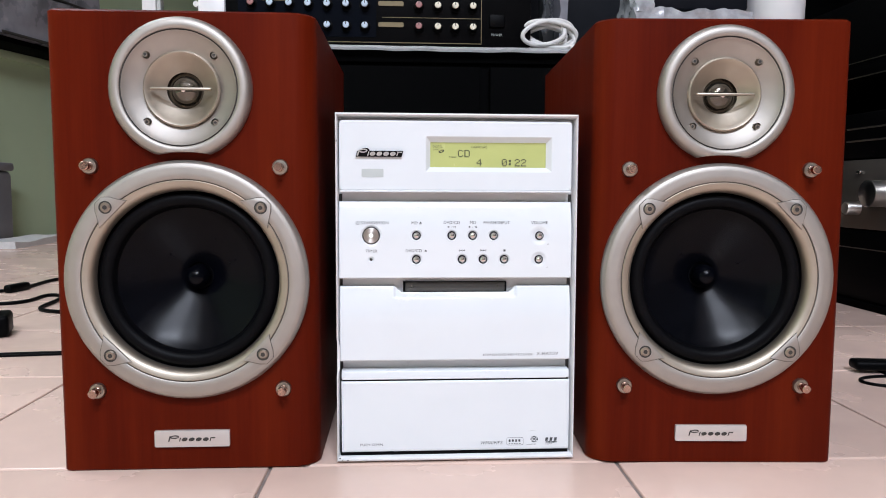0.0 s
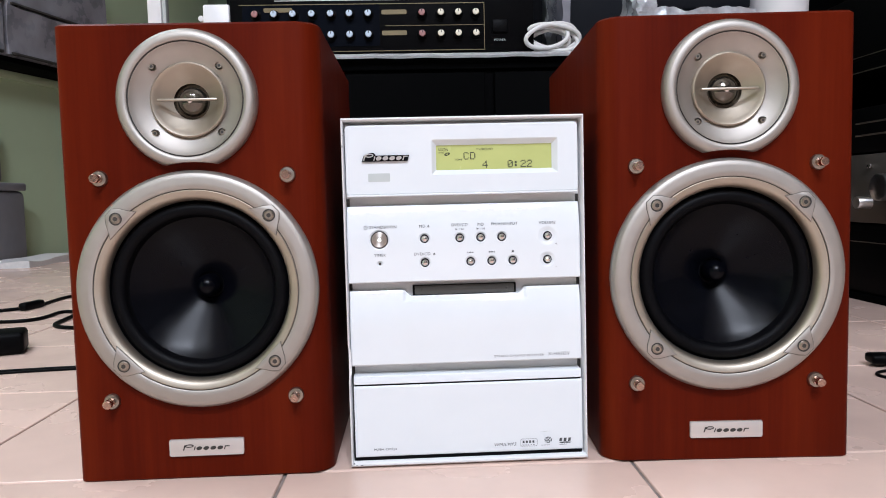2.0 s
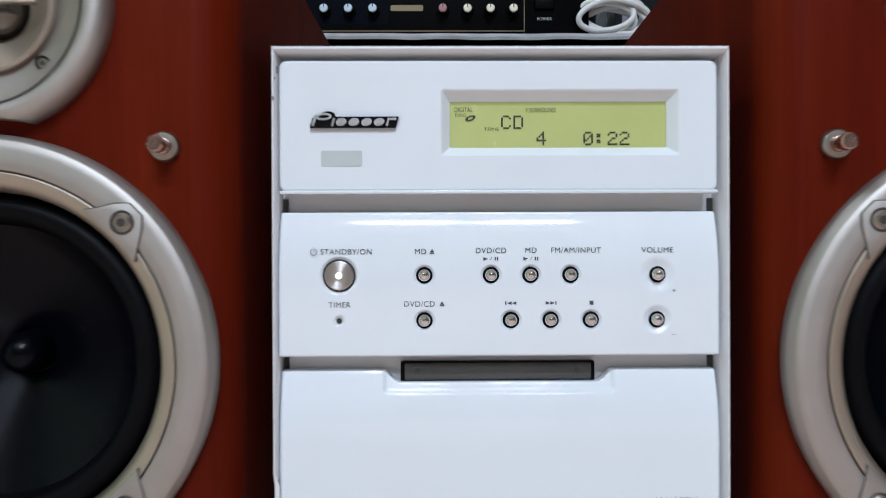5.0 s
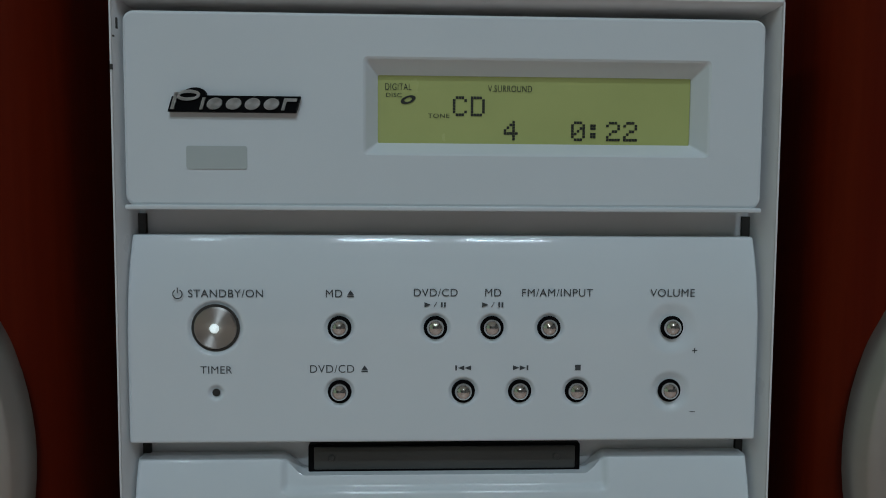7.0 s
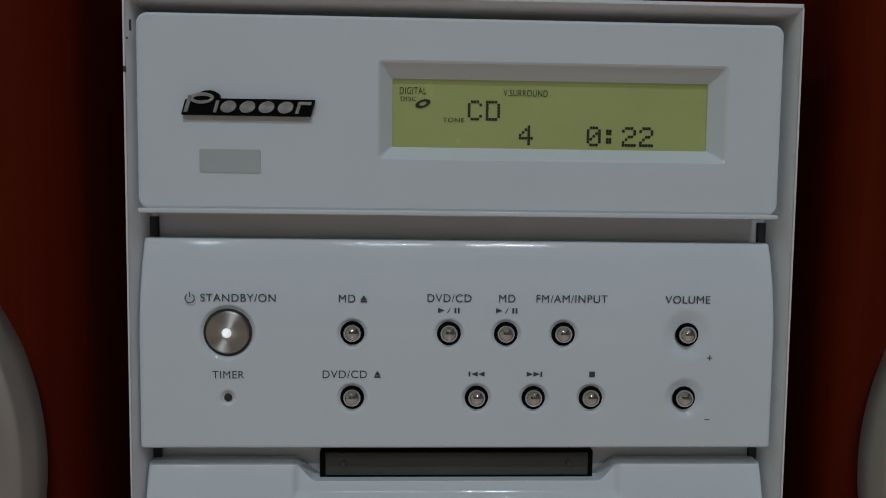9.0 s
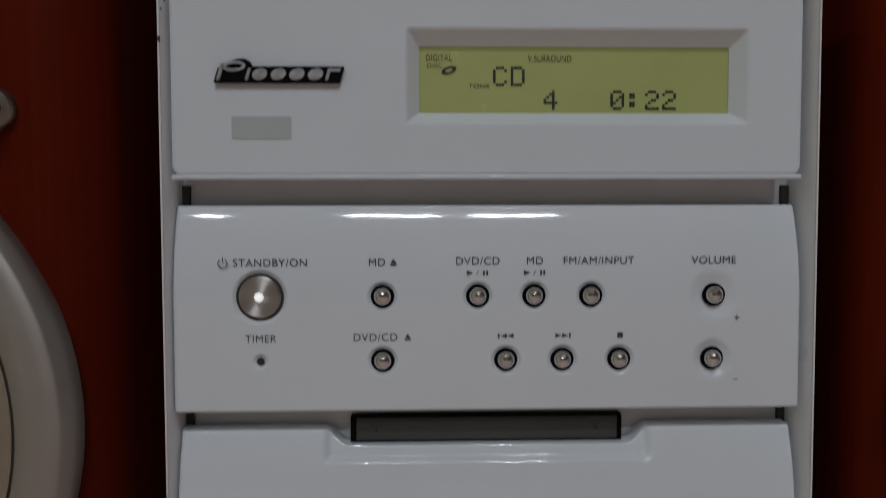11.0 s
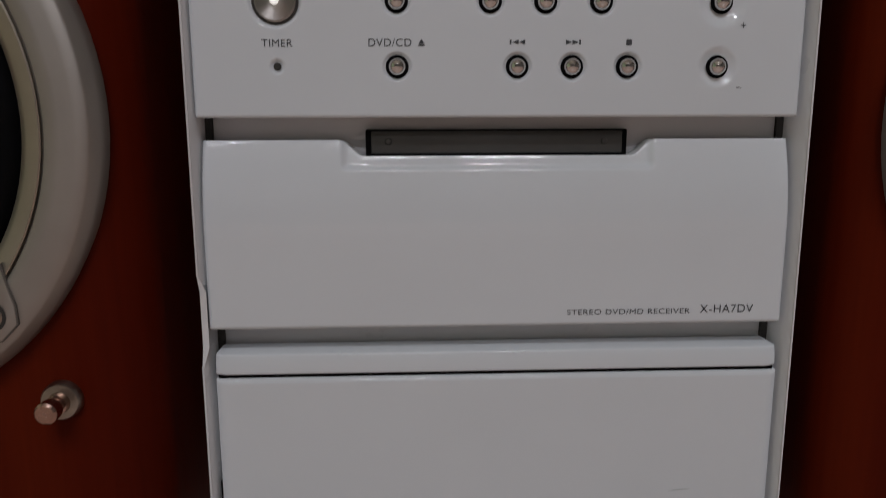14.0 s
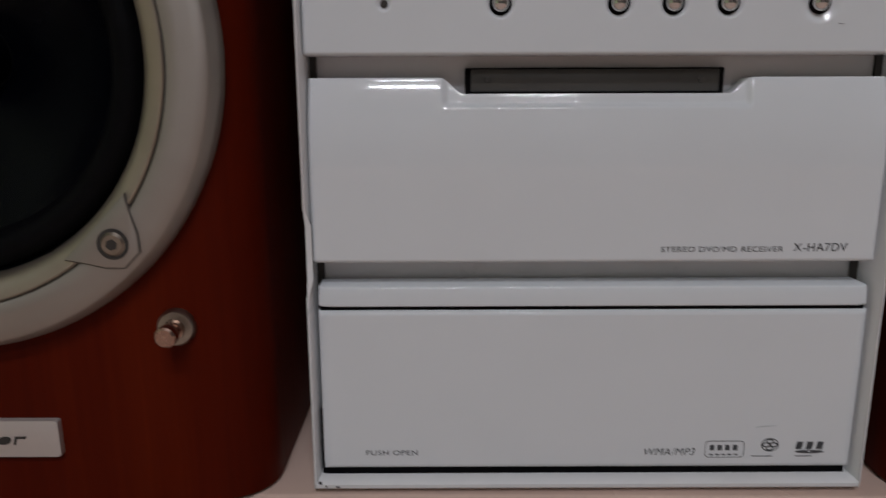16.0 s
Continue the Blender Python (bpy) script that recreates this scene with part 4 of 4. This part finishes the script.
# wrapped player and white tub behind the other loudspeaker
bag = thing("wrapped_player", "grey flat device in crumpled clear plastic film", "device", "", pose(0.37, CY + 0.09, CZ))
part("device", box_bm(-0.040, 0.105, -0.05, 0.10, 0.072, 0.125, 0.004), M["slate"], bag)
part("film", wrapped_box("film", -0.070, 0.112, -0.060, 0.12, 0.0, 0.071, M["film"], 0.007, 48, 2.0, 22), M["film"], bag, "shiny crumpled clear film")
part("film_flap", wrapped_box("film", -0.068, -0.042, -0.058, 0.03, 0.065, 0.120, M["film"], 0.008, 60, 5.0, 10), M["film"], bag)
tub = thing("white_tub", "plain white plastic tub on the black cabinet", "tub", "", pose(0.535, CY + 0.08, CZ))
part("wall", lathe_z_bm([(0.0, 0.0), (0.040, 0.0), (0.043, 0.004), (0.046, 0.16), (0.0, 0.16)], 40), M["post"], tub)
wrap2 = thing("plastic_bag", "dark bundle in shiny plastic on the cabinet", "bag", "", pose(0.212, CY + 0.16, CZ))
# Dark box added so the background beside the bundle stays dark.
case = thing("dark_backdrop_box", "black box with a handle, added as dark background", "case", "", pose(0.27, CY + 0.26, CZ))
part("body", box_bm(-0.05, 0.30, -0.05, 0.10, 0.0, 0.24, 0.01, 3), M["slate"], case)
part("handle", box_bm(0.05, 0.17, 0.01, 0.03, 0.24, 0.262, 0.006), M["black"], case)
part("wrapping", wrapped_box("bundle", -0.006, 0.008, -0.05, 0.08, 0.0, 0.19, M["wrap"], 0.006, 40, 9.0, 10), M["wrap"], wrap2)

# ---- far side: dark cupboard, shelf with wrapped cartons, grey bins ----
cup = thing("tall_cupboard", "tall dark slate-blue cupboard against the end wall", "cupboard", "", pose(0.28, 3.75, 0))
part("body", box_bm(-1.35, 1.35, 0.0, 0.5, 0.0, 2.2, 0.004), M["slate"], cup)
for k in range(4):
    d = part("door", box_bm(-1.34 + k * 0.67, -0.68 + k * 0.67, -0.02, -0.001, 0.06, 2.18, 0.003), M["slate"], cup)
    part("handle", box_bm(-0.75 + k * 0.67, -0.735 + k * 0.67, -0.045, -0.02, 1.0, 1.14, 0.004), M["screw"], d)
shelf = thing("wall_shelf", "dark wooden wall shelf on the green wall", "shelf", "", WALL @ pose(0.001, -0.3, 0.735))
part("board", box_bm(0.0, 0.150, -0.95, 0.60, 0.0, 0.020, 0.003), M["matte"], shelf)
part("cleat", box_bm(0.0, 0.02, -0.9, 0.55, -0.03, 0.0, 0.003), M["green"], shelf)
z = 0.756
for k, h in enumerate((0.18, 0.29)):
    for j in range(2):
        c = thing("wrapped_carton", "grey carton wrapped in wrinkled clear plastic", "carton", "cartons on the wall shelf", WALL @ pose(0.012, -0.56 + j * 0.56 + 0.012 * k, z))
        part("wrap", wrapped_box("wrap", 0.004, 0.175, -0.27, 0.27, 0.0, h - 0.004, M["wrap"], 0.010, 9, 3.0 + k + 2 * j, 14), M["wrap"], c)
        part("seam", box_bm(0.170, 0.1835, -0.26, 0.26, 0.000, 0.008, 0.001), M["groove"], c)
    z += h
for yy, hh in ((2.10, 0.265), (1.80, 0.265)):
    b = thing("grey_bin", "grey plastic storage bin standing by the green wall", "bin", "grey bins", pose(-1.60, yy, 0))
    part("body", box_bm(-0.13, 0.11, -0.14, 0.14, 0.0, hh, 0.02, 3), M["grey"], b)
    part("lid", box_bm(-0.135, 0.115, -0.145, 0.145, hh, hh + 0.03, 0.008), M["grey"], b)
    part("upper_drawer", box_bm(-0.12, 0.040, -0.13, 0.13, hh + 0.03, hh + 0.24, 0.02, 3), M["grey"], b)
sack = thing("plastic_strip", "crumpled pale plastic strip lying by the wall", "plastic strip", "", pose(-1.36, 2.12, 0))
part("strip", wrapped_box("strip", -0.10, 0.03, -0.20, 0.22, 0.0, 0.022, M["cord"], 0.008, 11, 4.0, 8), M["cord"], sack)

# ---- rack with separate units along the other side ----
QX = 0.766
rack = thing("equipment_rack", "black equipment rack with open shelves", "rack", "", pose(QX, 0.66, 0))
for zz, th in ((0.0, 0.012), (0.407, 0.022), (0.95, 0.022)):
    part("shelf_board", box_bm(0.0, 0.42, -0.30, 0.42, zz, zz + th, 0.002), M["matte"], rack)
for yy in (-0.30, 0.40):
    part("side_panel", box_bm(0.004, 0.42, yy, yy + 0.018, 0.012, 0.97, 0.002), M["matte"], rack)
part("back_panel", box_bm(0.40, 0.418, -0.28, 0.40, 0.012, 0.95), M["matte"], rack)


def unit(name, label, z0, z1, mat, category):
    u = thing(name, label, category, "rack units", pose(QX + 0.012, 0.69, z0))
    part("body", box_bm(0.010, 0.34, -0.22, 0.22, 0.0, z1 - z0 - 0.001, 0.003), M["black"], u)
    part("front_panel", box_bm(-0.004, 0.0095, -0.222, 0.222, 0.001, z1 - z0 - 0.002, 0.0015), M[mat], u)
    return u


low = unit("power_amplifier", "black hi-fi power amplifier low in the rack", 0.0125, 0.1385, "black", "amplifier")
part("trim_line", box_bm(-0.0056, -0.004, -0.20, 0.20, 0.092, 0.0935), M["screw"], low)
amp = unit("silver_amplifier", "aged silver integrated amplifier with a large round volume knob", 0.1390, 0.264, "amp", "amplifier")


def side_knob(parent, y, z, r, length):
    bm = revolve_bm([(0.0, -length), (r * 0.88, -length), (r, -length + 0.002), (r, -0.002), (r * 1.05, 0.0)], 0, 0, 48)
    bmesh.ops.rotate(bm, cent=(0, 0, 0), matrix=Matrix.Rotation(radians(-90), 3, "Z"), verts=bm.verts)
    k = part("knob", bm, M["knob"], parent, "machined aluminium knob")
    k.location = (-0.004, y, z)
    return k


side_knob(amp, -0.067, 0.0640, 0.0225, 0.038)
side_knob(amp, 0.010, 0.0375, 0.0115, 0.024)
side_knob(amp, 0.075, 0.0375, 0.0115, 0.024)
side_knob(amp, 0.120, 0.0375, 0.0115, 0.024)
part("indicator", box_bm(-0.009, -0.004, 0.002, 0.012, 0.098, 0.104, 0.001), M["chrome"], amp)
up = unit("cassette_deck", "black glossy unit stacked on the silver amplifier", 0.2645, 0.347, "black", "tape deck")
for zz in (0.030, 0.052):
    part("trim_line", box_bm(-0.0062, -0.004, -0.20, 0.05, zz, zz + 0.003, 0.001), M["screw"], up)
top = unit("tuner", "black slim tuner with faint edge lines", 0.4295, 0.55, "black", "tuner")
for zz in (0.006,):
    part("trim_line", box_bm(-0.0056, -0.004, -0.22, 0.22, zz, zz + 0.0012), M["screw"], top)
part("edge_strip", box_bm(-0.003, 0.0, -0.30, 0.42, 0.406, 0.4075), M["screw"], rack)

# ---- cords and charger on the floor ----
charger = thing("power_adapter", "black power adapter brick lying on the tiles", "power adapter", "", pose(-0.643, 0.484, 0, 0, 0, 22))
part("body", box_bm(-0.085, 0.052, -0.030, 0.030, 0.0, 0.031, 0.006, 3), M["black"], charger)
part("strain_relief", box_bm(-0.106, -0.09, -0.006, 0.006, 0.012, 0.024, 0.003), M["rubber"], charger)


def floor_cord(points, r, label):
    ob = tube_object("floor_cord", [(x, y, 0.78 * r + h) for x, y, h in points], 0.78 * r, M["black"], None, label)
    tagged(ob, category="cable")
    return ob


floor_cord([(-1.108, 0.799, 0), (-0.919, 0.856, 0), (-0.814, 0.905, 0), (-0.799, 0.949, 0.0), (-0.815, 1.069, 0), (-0.788, 1.137, 0), (-0.702, 1.149, 0), (-0.577, 1.133, 0), (-0.414, 1.062, 0)], 0.0045, "black cord with a small bead across the tiles")
floor_cord([(-1.059, 0.821, 0), (-0.844, 0.764, 0), (-0.731, 0.735, 0), (-0.705, 0.792, 0), (-0.722, 0.867, 0), (-0.672, 0.844, 0.0), (-0.66, 0.761, 0), (-0.659, 0.691, 0), (-0.603, 0.658, 0), (-0.495, 0.649, 0), (-0.357, 0.654, 0)], 0.0042, "black cord bent on the tiles")
bead = thing("ferrite_bead", "black ferrite bead on a floor cord", "ferrite bead", "", pose(-0.806, 0.927, 0.0, 0, 0, 80))
part("bead", box_bm(-0.03, 0.03, -0.009, 0.009, 0.0, 0.016, 0.006, 3), M["black"], bead)
floor_cord([(-0.963, 0.287, 0), (-0.715, 0.336, 0), (-0.568, 0.364, 0), (-0.472, 0.376, 0), (-0.328, 0.382, 0), (-0.234, 0.363, 0)], 0.0026, "thin dark twin cord along the tiles")
floor_cord([(-0.966, 0.273, 0), (-0.716, 0.325, 0), (-0.569, 0.354, 0), (-0.472, 0.369, 0), (-0.329, 0.375, 0), (-0.235, 0.35, 0)], 0.0022, "thin dark twin cord along the tiles")
plug = thing("cord_plug", "flat black cable plug lying on the tiles", "plug", "", pose(0.528, 0.239, 0.0, 0, 0, -8))
part("body", box_bm(-0.052, 0.06, -0.011, 0.011, 0.004, 0.015, 0.004, 3), M["black"], plug)
part("rest", box_bm(-0.02, 0.02, -0.009, 0.009, 0.0, 0.004), M["black"], plug)
floor_cord([(0.686, 0.135, 0), (0.567, 0.155, 0), (0.489, 0.17, 0), (0.453, 0.193, 0), (0.462, 0.216, 0), (0.505, 0.224, 0), (0.582, 0.218, 0), (0.728, 0.207, 0)], 0.0022, "thin dark cord looped on the tiles")

# ---- floor tiles ----
PITCH, GAP = 0.2634, 0.0028
TX, TY = -0.1402, -0.0054
GRID = pose(0, 0, 0, 0, 0, -0.75)


def tile_bm():
    bm = box_bm(0, PITCH - GAP, 0, PITCH - GAP, -0.008, 0.0)
    tops = [e for e in bm.edges if all(v.co.z > -0.001 for v in e.verts)]
    bmesh.ops.bevel(bm, geom=tops, offset=0.0012, segments=2, profile=0.5, affect="EDGES")
    return bm


tile_mesh = None
rest_v, rest_f = [], []
i0, i1 = math.floor((X0 - TX) / PITCH), math.ceil((X1 - TX) / PITCH)
j0, j1 = math.floor((Y0 - TY) / PITCH), math.ceil((Y1 - TY) / PITCH)
for i in range(i0, i1):
    for j in range(j0, j1):
        x, y = TX + i * PITCH + GAP / 2, TY + j * PITCH + GAP / 2
        if -1.8 < x < 1.5 and -1.4 < y < 3.4:
            if tile_mesh is None:
                ob = part("tile", tile_bm(), M["tile"], floor, smooth=False)
                tile_mesh = ob.data
            else:
                ob = mesh_object("tile", tile_mesh, floor)
            ob.matrix_basis = GRID @ pose(x, y, 0)
        else:
            x1, y1 = min(x + PITCH - GAP, X1), min(y + PITCH - GAP, Y1)
            x, y = max(x, X0), max(y, Y0)
            b = len(rest_v)
            rest_v += [(x, y, 0), (x1, y, 0), (x1, y1, 0), (x, y1, 0), (x, y, -0.004), (x1, y, -0.004), (x1, y1, -0.004), (x, y1, -0.004)]
            rest_f += [(b, b + 1, b + 2, b + 3), (b, b + 4, b + 5, b + 1), (b + 1, b + 5, b + 6, b + 2), (b + 2, b + 6, b + 7, b + 3), (b + 3, b + 7, b + 4, b)]
me = bpy.data.meshes.new("far_tiles")
me.from_pydata(rest_v, [], rest_f)
me.transform(GRID)
me.materials.append(M["tile"])
tagged(mesh_object("far_tiles", me, floor), kind="stuff")
